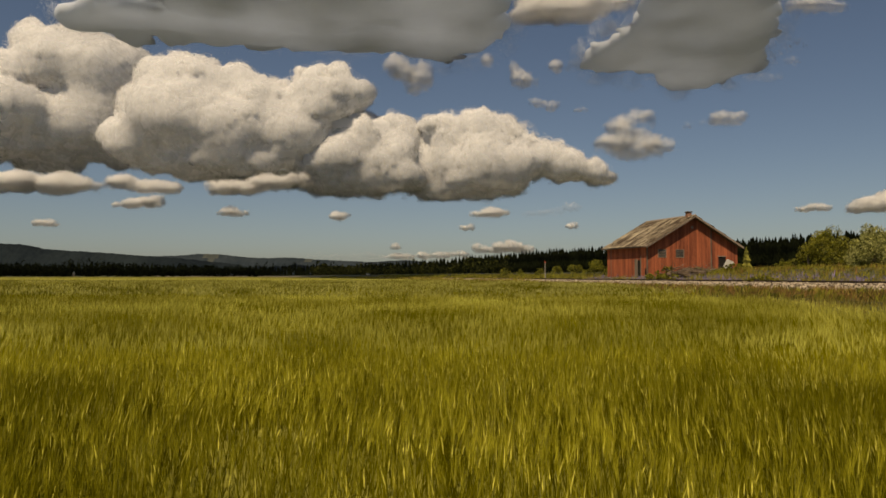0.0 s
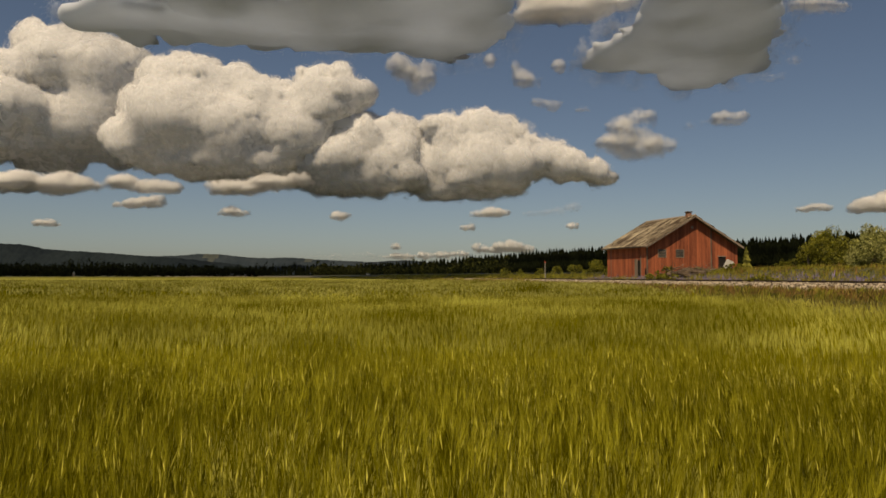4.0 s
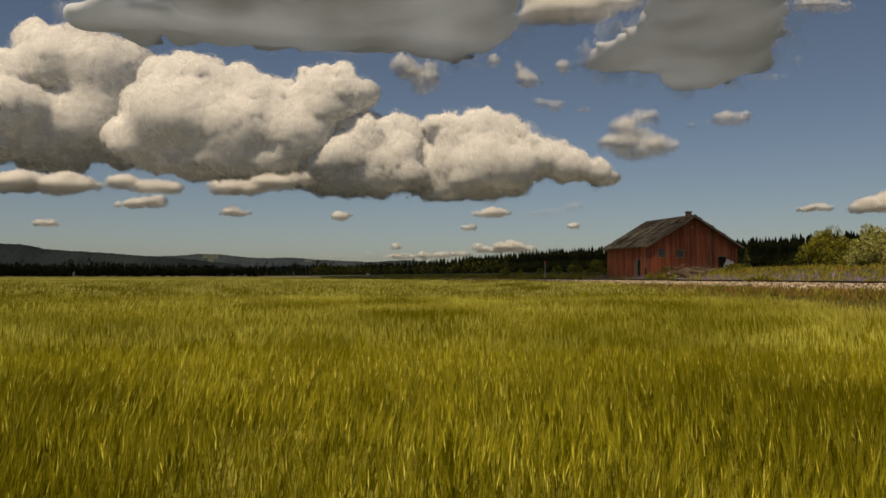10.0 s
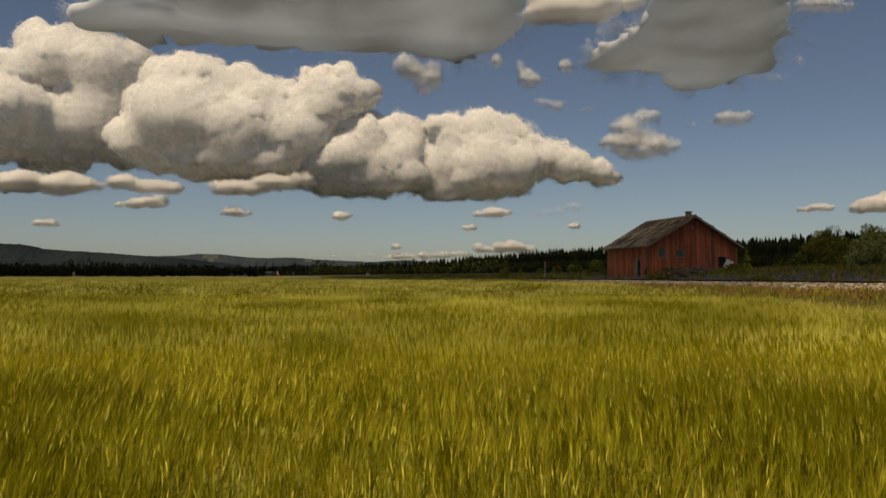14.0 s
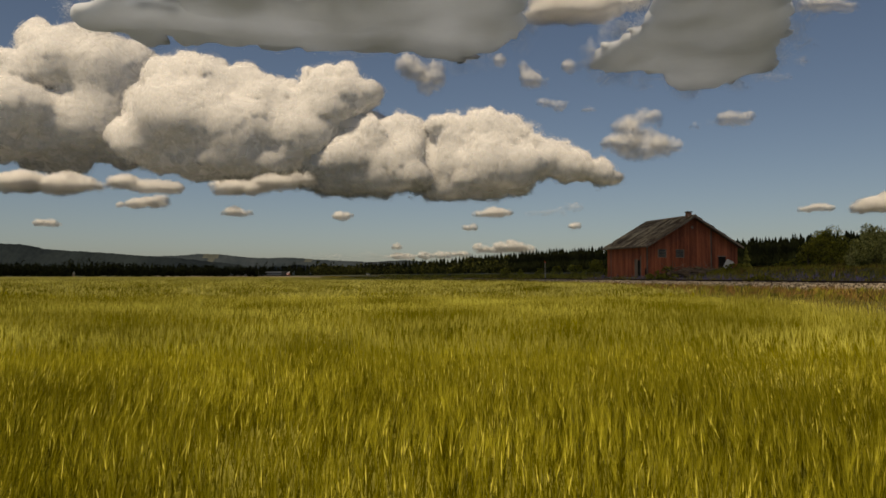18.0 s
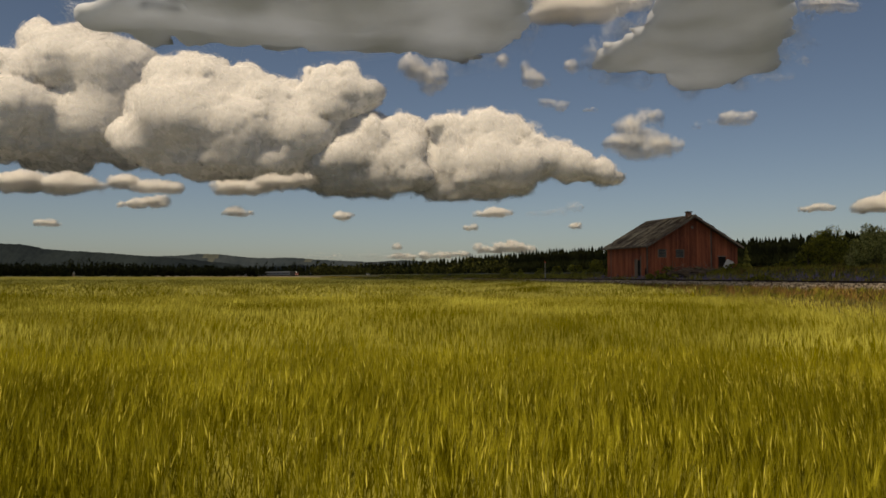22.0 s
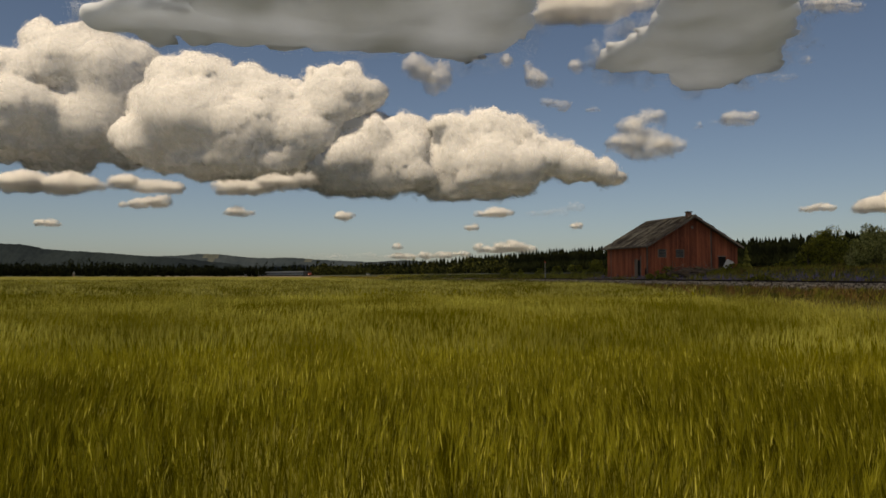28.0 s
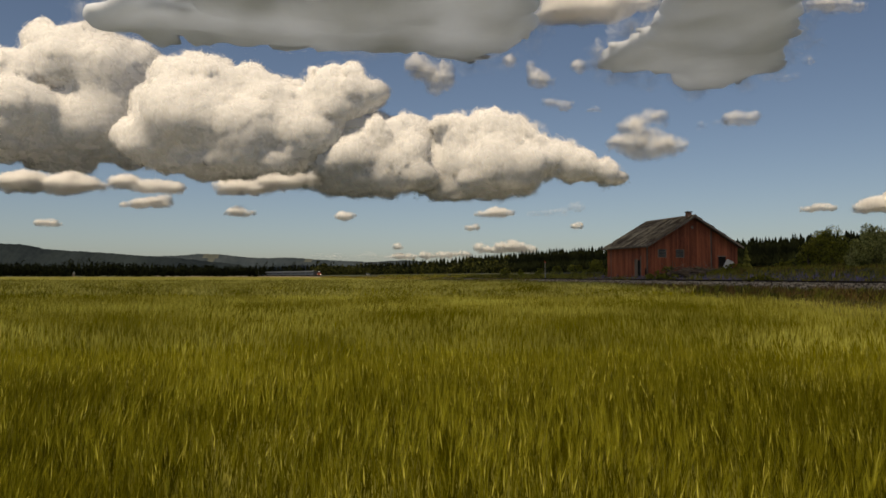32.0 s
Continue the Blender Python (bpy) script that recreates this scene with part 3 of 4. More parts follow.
x, y = strip_points(rng, 1500, 62, 420, -6.5, -3.2)
tufts("far_verge_weeds", x, y, rng, 0.75, 0.09, 14, M_GRASS, "pale weeds along the far embankment", "weeds", spread=0.6)
x, y = strip_points(rng, 5200, -30, 150, 3.0, 20)
tufts("lineside_grass", x, y, rng, 0.5, 0.045, 8, M_GRASS, "tall dry meadow grass beside the track", "grass", spread=0.3)
x, y = strip_points(rng, 480, -30, 60, 2.8, 6.5)
tufts("lupins", x, y, rng, 0.6, 0.06, 5, M_LUPIN, "fading violet lupins beyond the rails", "flowers", spread=0.15)
x, y = strip_points(rng, 600, 58, 260, 2.6, 7)
tufts("far_lineside_weeds", x, y, rng, 0.8, 0.10, 12, M_LEAF, "dark green weeds along the far track", "weeds", spread=0.4)


x, y = strip_points(rng, 520, 33, 43, 6, 20)
tufts("nettles", x, y, rng, 0.45, 0.08, 12, M_LEAF, "green nettles and tall weeds before the barn", "weeds", spread=0.25)
x, y = strip_points(rng, 700, -30, 36, 6, 16)
tufts("meadow_weeds", x, y, rng, 0.42, 0.09, 12, M_LEAF, "leafy green weeds in the lineside meadow", "weeds", spread=0.3)

x, y = strip_points(rng, 260, -30, 36, 7, 17)
tufts("dry_seed_heads", x, y, rng, 0.55, 0.05, 12, M_DOCK, "dry russet seed heads in the lineside meadow", "weeds", spread=0.4)


def ballast_stones():
    """Crushed stones strewn over the slope of the bed."""
    rng = np.random.default_rng(23)
    n = 12000
    d = rng.uniform(-4.7, -2.0, n)
    x, y, a = on_line(rng.uniform(-25, 62, n), d)
    z = np.interp(d, [-4.8, -3.7, -1.85, -0.6], [0.36, 0.74, 1.07, 1.07])
    c = np.stack([x, y, z], 1)
    r = rng.uniform(0.05, 0.13, (n, 1, 1))
    octa = np.array([[1, 0, 0], [0, 1, 0], [-1, 0, 0], [0, -1, 0], [0, 0, 0.8], [0, 0, -0.5]])
    v = c[:, None, :] + (octa[None] * rng.uniform(0.6, 1.3, (n, 6, 1)) + rng.normal(0, 0.2, (n, 6, 3))) * r
    pat = np.array([[0, 1, 4], [1, 2, 4], [2, 3, 4], [3, 0, 4], [1, 0, 5], [2, 1, 5], [3, 2, 5], [0, 3, 5]])
    f = (np.arange(n) * 6).reshape(-1, 1, 1) + pat
    ob = new("ballast_stones", mesh_of("ballast_stones", v.reshape(-1, 3), f.reshape(-1, 3), M_STONE))
    tagged(ob, "loose grey and rust-tinted crushed stones", "ballast", kind="stuff")


ballast_stones()


def leaf_cloud(centres, radii, count, size, rng, stretch=1.0):
    """Leaves scattered through lumps: each leaf a folded diamond of its own."""
    which = rng.integers(0, len(centres), count)
    d = rng.normal(0, 1, (count, 3))
    d /= np.linalg.norm(d, axis=1, keepdims=True)
    p = centres[which] + d * (radii[which] * rng.uniform(0.35, 1.0, count) ** 0.5)[:, None]
    a = rng.normal(0, 1, (count, 3)) + d * 0.8
    a[:, 2] *= stretch
    a /= np.linalg.norm(a, axis=1, keepdims=True)
    b = np.cross(a, rng.normal(0, 1, (count, 3)))
    b /= np.linalg.norm(b, axis=1, keepdims=True)
    s = size * rng.uniform(0.6, 1.5, (count, 1))
    v = np.stack([p - a * s, p + b * s * 0.42, p + a * s, p - b * s * 0.42], 1).reshape(-1, 3)
    f = (np.arange(count) * 4).reshape(-1, 1) + np.array([[0, 1, 2, 3]])
    return v, f


def shrub(x, y, w, h, mat, label, seed, lumps=26, leaves=5200, size=0.10, name="shrub", stretch=1.0):
    rng = np.random.default_rng(seed)
    ob = new(name)
    z = float(land(np.float64(x), np.float64(y)))
    ob.matrix_basis = pose(x, y, z - 0.05)
    tagged(ob, label, "shrub")
    c = []
    for k in range(lumps):
        t = rng.uniform(0.12, 1.0)
        rad = w / 2 * (1.05 - 0.75 * t ** 2) * math.sqrt(rng.uniform(0, 1))
        a = rng.uniform(0, 2 * math.pi)
        c.append((rad * math.cos(a), rad * math.sin(a) * 0.9, t * h * 0.92))
    c = np.array(c)
    r = rng.uniform(0.10, 0.2, lumps) * min(w, h * 1.2)
    v, f = leaf_cloud(c, r, leaves, size, rng, stretch)
    v[:, 2] = np.maximum(v[:, 2], 0.05)
    part("crown", mesh_of("crown", v, f, mat), None, ob)
    for k in range(5):
        tip = Vector(c[rng.integers(lumps)])
        bm = tube_bm(0.06, tip.length, 6, taper=0.3)
        st = part("stem", bm, M_BARK, ob)
        st.matrix_basis = tip.to_track_quat("Z", "Y").to_matrix().to_4x4()
    return ob


def sky_dir(px, py, dist):
    """A place dist metres ahead, at chart coordinates px (to the right) and py (down)."""
    return Vector(((px - 784) / FOCAL * dist, dist, EYE[2] + (488.3 - py) / FOCAL * dist))


def shrub_at(px, dist, w_px, h_px, mat, label, seed, **more):
    p = sky_dir(px, 488, dist)
    k = dist / FOCAL
    return shrub(p.x, p.y, w_px * k, h_px * k, mat, label, seed, **more)


shrub_at(1466, 82, 92, 74, M_LEAF, "dense dark green lineside bush", 31, lumps=34, leaves=9000)
shrub_at(1430, 84, 40, 44, M_LEAF, "rounded green bush in dry grass", 32, leaves=3500)
shrub_at(1550, 74, 96, 72, M_WILLOW, "tall silvery-green willow bush", 33, lumps=36, leaves=11000, stretch=2.5)
shrub_at(1612, 72, 96, 92, M_WILLOW, "tall silvery-green willow bush", 34, lumps=26, leaves=6000, stretch=2.5)
shrub_at(1510, 76, 44, 50, M_LEAF, "green bush beneath the willow", 35, leaves=3500)
shrub_at(1395, 110, 60, 22, M_LEAF, "low green bush in dry grass", 36, leaves=2500)
shrub_at(1350, 70, 60, 14, M_LEAF, "low leafy weeds by the barn", 37, leaves=1800)
shrub_at(893, 150, 26, 18, M_LEAF, "round light-green bush beside the track", 38, leaves=1500)
shrub_at(921, 155, 14, 13, M_LEAF, "small round bush beside the track", 39, leaves=900)
shrub_at(955, 140, 22, 15, M_LEAF, "low dark bush beside the track", 40, leaves=1200)
shrub_at(985, 135, 30, 17, M_LEAF, "straggling green bush by the line", 41, leaves=1500)
shrub_at(1020, 128, 40, 22, M_LEAF, "wide green bush by the line", 42, leaves=2400)
shrub_at(1055, 122, 44, 28, M_LEAF, "green bush beside the barn", 43, leaves=2600)
shrub_at(1185, 96, 60, 18, M_LEAF, "nettles and weeds at the barn's foot", 44, leaves=2600, size=0.08)
shrub_at(1230, 96.5, 50, 15, M_LEAF, "nettles and weeds at the barn's foot", 45, leaves=2200, size=0.08)
shrub_at(1150, 95.5, 24, 12, M_LEAF, "nettles and weeds at the barn's foot", 46, leaves=900, size=0.07)

shrub_at(1180, 91, 60, 13, M_LEAF, "green nettles and weeds before the brush pile", 47, leaves=2600, size=0.08)
shrub_at(1300, 90, 60, 12, M_LEAF, "green nettles and weeds before the brush pile", 48, leaves=2400, size=0.08)


def brush_pile():
    """A heap of earth and dead branches by the barn's gable."""
    rng = np.random.default_rng(90)
    pile = new("brush_pile")
    at = sky_dir(1222, 488, 93)
    z = float(land(np.float64(at.x), np.float64(at.y)))
    pile.matrix_basis = pose(at.x, at.y, z - 0.05)
    tagged(pile, "heap of grey-brown earth and dry dead branches", "brush pile")
    bm = bmesh.new()
    bmesh.ops.create_icosphere(bm, subdivisions=4, radius=1)
    for v in bm.verts:
        v.co *= 0.85 + 0.35 * noise.noise(v.co * 2.2) + 0.12 * noise.noise(v.co * 7)
        v.co = Vector((v.co.x * 3.2, v.co.y * 1.6, max(v.co.z, -0.2) * 1.05))
    part("mound", bm, M_EARTH, pile, "grey-brown earth with stones")
    for k in range(110):
        l = rng.uniform(0.8, 2.4)
        st = part("branch", tube_bm(0.03, l, 5, taper=0.3), M_GREYWOOD, pile)
        st.matrix_basis = pose(rng.uniform(-2.6, 2.2), rng.uniform(-1.2, 0.6), rng.uniform(0.3, 0.95), rng.uniform(50, 100), 0, rng.uniform(-90, 90))


brush_pile()


# ---- the wood behind ----
def spruce_arrays(rng, h, w, tiers=9, seg=7):
    """A spruce: drooping ragged tiers of boughs."""
    vs, fs, o = [], [], 0
    for k in range(tiers):
        t = k / tiers
        z0 = h * (0.08 + 0.9 * t)
        top = min(h, z0 + h * (0.26 - 0.08 * t))
        r = w / 2 * (1 - t) ** 0.85 * rng.uniform(0.8, 1.15) + 0.02 * h * 0.5
        a = np.arange(seg * 2) * np.pi / seg + rng.uniform(0, 6)
        rad = r * np.where(np.arange(seg * 2) % 2, 0.5, 1.0) * rng.uniform(0.75, 1.25, seg * 2)
        zz = z0 + np.where(np.arange(seg * 2) % 2, 0.03 * h, -0.015 * h) + rng.normal(0, 0.012 * h, seg * 2)
        v = np.concatenate([np.stack([rad * np.cos(a), rad * np.sin(a), zz], 1), [[0, 0, top]]])
        m = seg * 2
        f = np.stack([np.arange(m), (np.arange(m) + 1) % m, np.full(m, m)], 1)
        vs.append(v)
        fs.append(f + o)
        o += m + 1
    return np.concatenate(vs), np.concatenate(fs)


rng = np.random.default_rng(50)
SPRUCES = []
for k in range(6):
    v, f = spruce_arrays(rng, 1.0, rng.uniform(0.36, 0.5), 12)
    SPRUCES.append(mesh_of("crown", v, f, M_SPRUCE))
TRUNK = bpy.data.meshes.new("trunk")
bm = tube_bm(0.014, 0.3, 6, (0, 0, -0.02), 0.8)
bm.to_mesh(TRUNK)
bm.free()
TRUNK.materials.append(M_BARK)


def spruce(x, y, h, rng, label="dark spruce in the wood's edge", mat=M_SPRUCE):
    ob = new("spruce_tree")
    ob.matrix_basis = pose(x, y, float(land(np.float64(x), np.float64(y))), 0, 0, rng.uniform(0, 360)) @ Matrix.Diagonal((h * rng.uniform(.85, 1.2), h * rng.uniform(.85, 1.2), h, 1))
    tagged(ob, label, "spruce", "spruces of the wood's edge" if mat == M_SPRUCE else "")
    if mat == M_SPRUCE:
        part("crown", SPRUCES[rng.integers(6)], None, ob)
    else:
        part("crown", mesh_of("crown", *spruce_arrays(rng, 1.0, 0.36, 20, 11), mat), None, ob)
    part("trunk", TRUNK, None, ob)


def top_line(px):
    """The treetops' height over the horizon along the wood, in chart units."""
    return np.interp(px, [-100, 0, 190, 300, 400, 460, 540, 640, 720, 800, 860, 960, 1060, 1320, 1400, 1500, 1700],
                     [26, 26, 28, 25, 21, 20, 22, 23, 27, 32, 38, 45, 50, 62, 69, 74, 80])


at = sky_dir(1321, 488, 112)
spruce(at.x, at.y, 3.6, rng, "young light-green spruce beside the barn", M_SAPLING)

# edge of the wood, tree by tree
px = 640.0
while px < 1640:
    hp = top_line(px) * rng.uniform(0.91, 1.04)
    dist = 18.5 * FOCAL / top_line(px) * rng.uniform(0.97, 1.03)
    p = sky_dir(px, 488, dist)
    spruce(p.x, p.y, hp * dist / FOCAL + 0.6, rng)
    px += rng.uniform(3.0, 6.5) * (1 if px > 900 else 1.2)


def wood(name, px0, px1, rows, step, tall, mat, label, seed, birch=0.0):
    """Depth of the wood behind its edge, as one stand."""
    rng = np.random.default_rng(seed)
    pieces, o = [], 0
    for row in range(rows):
        px = px0
        while px < px1:
            dist = (tall * FOCAL / top_line(px)) * (1.0 + 0.035 * (row + rng.uniform(0, 1)))
            h = top_line(px) * rng.uniform(0.7, 1.0) * dist / FOCAL + 0.5
            p = sky_dir(px, 488, dist)
            if rng.random() < birch:
                c = rng.normal(0, 1, (7, 3)) * np.array([0.16, 0.16, 0.2]) * h + np.array([0, 0, 0.58 * h])
                v, f = leaf_cloud(c, np.full(7, 0.2 * h), 70, 0.09 * h, rng)
                f = np.concatenate([f[:, [0, 1, 2]], f[:, [0, 2, 3]]])
            else:
                v, f = spruce_arrays(rng, h, h * rng.uniform(.36, .52), 7, 5)
            pieces.append((v + np.array([p.x, p.y, 0.6]), f, 0))
            px += step * rng.uniform(0.6, 1.5)
    v, f, m = joined(pieces)
    return tagged(new(name, mesh_of(name, v, f, mat)), label, "wood", kind="stuff")


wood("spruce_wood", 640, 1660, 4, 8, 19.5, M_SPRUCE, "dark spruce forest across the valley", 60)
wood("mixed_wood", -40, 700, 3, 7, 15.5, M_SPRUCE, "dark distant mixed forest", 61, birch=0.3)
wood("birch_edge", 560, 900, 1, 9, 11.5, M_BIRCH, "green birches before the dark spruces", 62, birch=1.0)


def grove(px0, px1, y_dist, h_m, step, seed, mat, label, birch=0.2):
    rng = np.random.default_rng(seed)
    pieces, px = [], px0
    while px < px1:
        for row in range(2):
            dist = y_dist + row * 9 + rng.uniform(-3, 3)
            h = h_m * rng.uniform(0.7, 1.1)
            p = sky_dir(px + rng.uniform(-2, 2), 488, dist)
            if rng.random() < birch:
                c = rng.normal(0, 1, (8, 3)) * np.array([0.2, 0.2, 0.17]) * h + np.array([0, 0, 0.5 * h])
                v, f = leaf_cloud(c, np.full(8, 0.22 * h), 130, 0.08 * h, rng)
                f = np.concatenate([f[:, [0, 1, 2]], f[:, [0, 2, 3]]])
            else:
                v, f = spruce_arrays(rng, h, h * rng.uniform(.3, .45), 7, 5)
            pieces.append((v + np.array([p.x, p.y, 0.4]), f, 0))
        px += step * rng.uniform(0.6, 1.4)
    v, f, m = joined(pieces)
    return tagged(new("grove", mesh_of("grove", v, f, mat)), label, "wood", kind="stuff")


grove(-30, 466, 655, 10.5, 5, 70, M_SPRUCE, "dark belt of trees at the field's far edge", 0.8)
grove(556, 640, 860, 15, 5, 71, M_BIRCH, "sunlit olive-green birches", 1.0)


# ---- hills ----
def hill(name, knots, dist, depth, mat, label, seed, bare=()):
    """A long wooded ridge with its back falling away behind."""
    rng = np.random.default_rng(seed)
    px = np.arange(knots[0][0], knots[-1][0] + 1, 4.0)
    crest = np.interp(px, [k[0] for k in knots], [k[1] for k in knots])
    crest = np.convolve(np.pad(crest, 4, mode="edge"), np.ones(9) / 9, "valid") + rng.normal(0, 0.35, len(px))
    rows = []
    for q, hgt, back in ((0, -0.4, -0.5), (1, 0.35, -0.25), (2, 0.8, -0.08), (3, 1.0, 0.0), (4, 0.7, 0.3), (5, -0.3, 0.9)):
        d = dist + depth * back + rng.normal(0, depth * 0.02, len(px))
        z = crest * hgt * dist / FOCAL + EYE[2]
        rows.append(np.stack([(px - 784) / FOCAL * dist, d, z], 1))
    v = np.stack(rows, 1).reshape(-1, 3)
    n = len(px)
    i, j = np.meshgrid(np.arange(n - 1), np.arange(5), indexing="ij")
    f = np.stack([i * 6 + j, (i + 1) * 6 + j, (i + 1) * 6 + j + 1, i * 6 + j + 1], -1).reshape(-1, 4)
    kind = np.zeros(i.shape, int)
    for lo, hi, row in bare:
        kind[(px[i] >= lo) & (px[i] < hi) & (j == row)] = 1
    return tagged(new(name, mesh_of(name, v, f, [mat, M_CLEARING], kind.reshape(-1), smooth=True)), label, "hill", kind="structure")


hill("backdrop_hill", [(-300, 50), (0, 57), (40, 56), (80, 47), (180, 41), (240, 36), (330, 30), (420, 20), (470, 10)], 3300, 500, M_HILL, "wooded hillside across the valley, tinted for haze and cloud shade", 80)
hill("backdrop_ridge", [(100, 30), (320, 36), (360, 39), (400, 37), (450, 31), (520, 32), (570, 28), (620, 26), (660, 24), (700, 27), (730, 27), (800, 18), (900, 10)], 4300, 500, M_HILL_FAR, "ridge tinted blue-grey for haze, with pale felled clearings, on the horizon", 81, ((360, 388, 2), (372, 384, 1), (540, 552, 2)))

def cottage(px, dist, w, wall, label):
    """A small house far off among the trees."""
    at = sky_dir(px, 488, dist)
    house = new("cottage")
    house.matrix_basis = pose(at.x, at.y, 0.6, 0, 0, 20)
    tagged(house, label, "house")
    part("wall", box_bm(w, w * 0.7, 2.6), wall, house)
    part("roof", prism_bm([(-w / 2 - .3, -w * .4, 2.6), (w / 2 + .3, -w * .4, 2.6), (0, -w * .4, 4.6)], (0, w * .8, 0)), M_TRAINROOF, house)
    for k in (-0.25, 0.25):
        part("window", box_bm(0.9, 0.05, 1.0, (k * w, -w * 0.35 - .02, 0.9)), M_GLASS, house)
    part("door", box_bm(0.9, 0.05, 2.0, (0, -w * 0.35 - .02, 0)), M_GREYWOOD, house)


cottage(651, 780, 3.2, M_WHITE, "small white cottage before the distant wood")
cottage(131, 640, 1.9, M_GREYWOOD, "pale farm shed at the field's far edge")

# ---- signal post ----
post = new("marker_post")
x, y, a = on_line(74.0, 2.6)
post.matrix_basis = pose(float(x), float(y), 0.9)
tagged(post, "slim grey lineside post with a red top", "post")
part("pole", tube_bm(0.07, 3.0, 8, taper=0.8), M_POST, post)
part("cap", box_bm(0.18, 0.16, 0.26, (0, 0, 2.95), 0.03), M_RED, post, "red marker")

# ---- train ----
TRAIN = []


def train_car(length, lead):
    car = new("locomotive" if lead else "coach")
    tagged(car, "dark red-nosed locomotive with lit lamps" if lead else "blue-grey passenger coach with a silver roof", "locomotive" if lead else "coach",
           group="" if lead else "coaches of the train")
    l = length - 0.5
    part("body", box_bm(2.9, l, 2.35, (0, length / 2, 0.95), 0.12), M_TRAINDARK if lead else M_TRAIN, car)
    part("roof", box_bm(2.7, l - .2, 0.75, (0, length / 2, 3.3), 0.3), M_TRAINDARK if lead else M_TRAINROOF, car)
    part("underframe", box_bm(2.4, l - 4, 0.5, (0, length / 2, 0.45)), M_TRAINDARK, car)
    for q in (3.2, length - 3.2):
        bogie = part("bogie", box_bm(2.2, 2.6, 0.4, (0, q, 0.5)), M_TRAINDARK, car)
        for sy, sx in product((-1, 1), (-0.75, 0.75)):
            w = part("wheel", tube_bm(0.46, 0.12, 12), M_RAIL, bogie)
            w.matrix_basis = pose(sx - 0.06, q + sy * 0.95, 0.46, 0, 90, 0)
    if lead:
        part("nose", box_bm(2.7, 0.5, 1.5, (0, 0.1, 1.0), 0.1), M_NOSE, car, "red-brown nose")
        part("windscreen", box_bm(2.3, 0.1, 0.8, (0, 0.22, 2.35), 0.04), M_TRAINGLASS, car)
        for sx in (-0.8, 0.8):
            part("headlight", box_bm(0.3, 0.12, 0.3, (sx, -0.2, 1.25), 0.05), M_LIGHT, car)
        part("headlight", box_bm(0.3, 0.12, 0.3, (0, 0.2, 3.25), 0.05), M_LIGHT, car)
    else:
        for k, sx in product(range(9), (-1, 1)):
            part("window", box_bm(0.04, 1.6, 0.85, (sx * 1.46, 2.6 + k * (length - 5) / 8.2, 2.1)), M_TRAINGLASS, car)
    return car


back = 0.0
loco = train_car(16.0, True)
TRAIN.append((loco, 0.0))
back = 16.4
first = train_car(25.0, False)
TRAIN.append((first, back))
for k in range(7):
    back += 25.4
    TRAIN.append((copy_thing(first, Matrix.Identity(4)), back))

# ---- clouds ----
CLOUDS = []
LATTICE = np.random.default_rng(77).uniform(-1, 1, (48, 48, 48)).astype(np.float32)


def drifted(p):
    """Smooth random values over space, about -1 to 1."""
    q = np.floor(p).astype(int)
    t = (p - q).astype(np.float32)
    t = t * t * (3 - 2 * t)
    q %= 48
    r = (q + 1) % 48
    out = 0
    for i, j, k in product((0, 1), (0, 1), (0, 1)):
        w = (t[:, 0] if i else 1 - t[:, 0]) * (t[:, 1] if j else 1 - t[:, 1]) * (t[:, 2] if k else 1 - t[:, 2])
        out = out + w * LATTICE[r[:, 0] if i else q[:, 0], r[:, 1] if j else q[:, 1], r[:, 2] if k else q[:, 2]]
    return out


def skin(field, origin, h):
    """The surface where a field on a grid passes through zero, as quads."""
    ins = field < 0
    c = [ins[i:i - 1 or None, j:j - 1 or None, k:k - 1 or None] for i, j, k in product((0, 1), (0, 1), (0, 1))]
    total = sum(a.astype(np.int8) for a in c)
    act = np.argwhere((total > 0) & (total < 8))
    ids = np.full(total.shape, -1, dtype=np.int32)
    ids[act[:, 0], act[:, 1], act[:, 2]] = np.arange(len(act))
    pos, cnt = np.zeros((len(act), 3), np.float32), np.zeros((len(act), 1), np.float32)
    for axis in range(3):
        for u, w in product((0, 1), (0, 1)):
            o = [u, w]
            o.insert(axis, 0)
            o = np.array(o)
            e = np.eye(3, dtype=int)[axis]
            a, b = field[tuple((act + o).T)], field[tuple((act + o + e).T)]
            cross = (a < 0) != (b < 0)
            t = np.where(cross, a / np.where(cross, a - b, 1), 0)
            pos += np.where(cross[:, None], o + t[:, None] * e, 0)
            cnt += cross[:, None]
    v = (act + pos / cnt) * h + origin
    faces = []
    for axis in range(3):
        e = np.eye(3, dtype=int)[axis]
        a, b = ins[:-1] if axis == 0 else (ins[:, :-1] if axis == 1 else ins[:, :, :-1]), ins[1:] if axis == 0 else (ins[:, 1:] if axis == 1 else ins[:, :, 1:])
        hit = np.argwhere(a != b)
        o1, o2 = (axis + 1) % 3, (axis + 2) % 3
        good = (hit[:, o1] > 0) & (hit[:, o2] > 0) & (hit[:, o1] < ins.shape[o1] - 1) & (hit[:, o2] < ins.shape[o2] - 1)
        hit = hit[good]
        d1, d2 = np.eye(3, dtype=int)[o1], np.eye(3, dtype=int)[o2]
        q = np.stack([ids[tuple((hit - d1 - d2).T)], ids[tuple((hit - d2).T)], ids[tuple(hit.T)], ids[tuple((hit - d1).T)]], 1)
        flip = ~a[tuple(hit.T)]
        q[flip] = q[flip][:, ::-1]
        faces.append(q)
    f = np.concatenate(faces)
    return v, f[(f >= 0).all(1)]


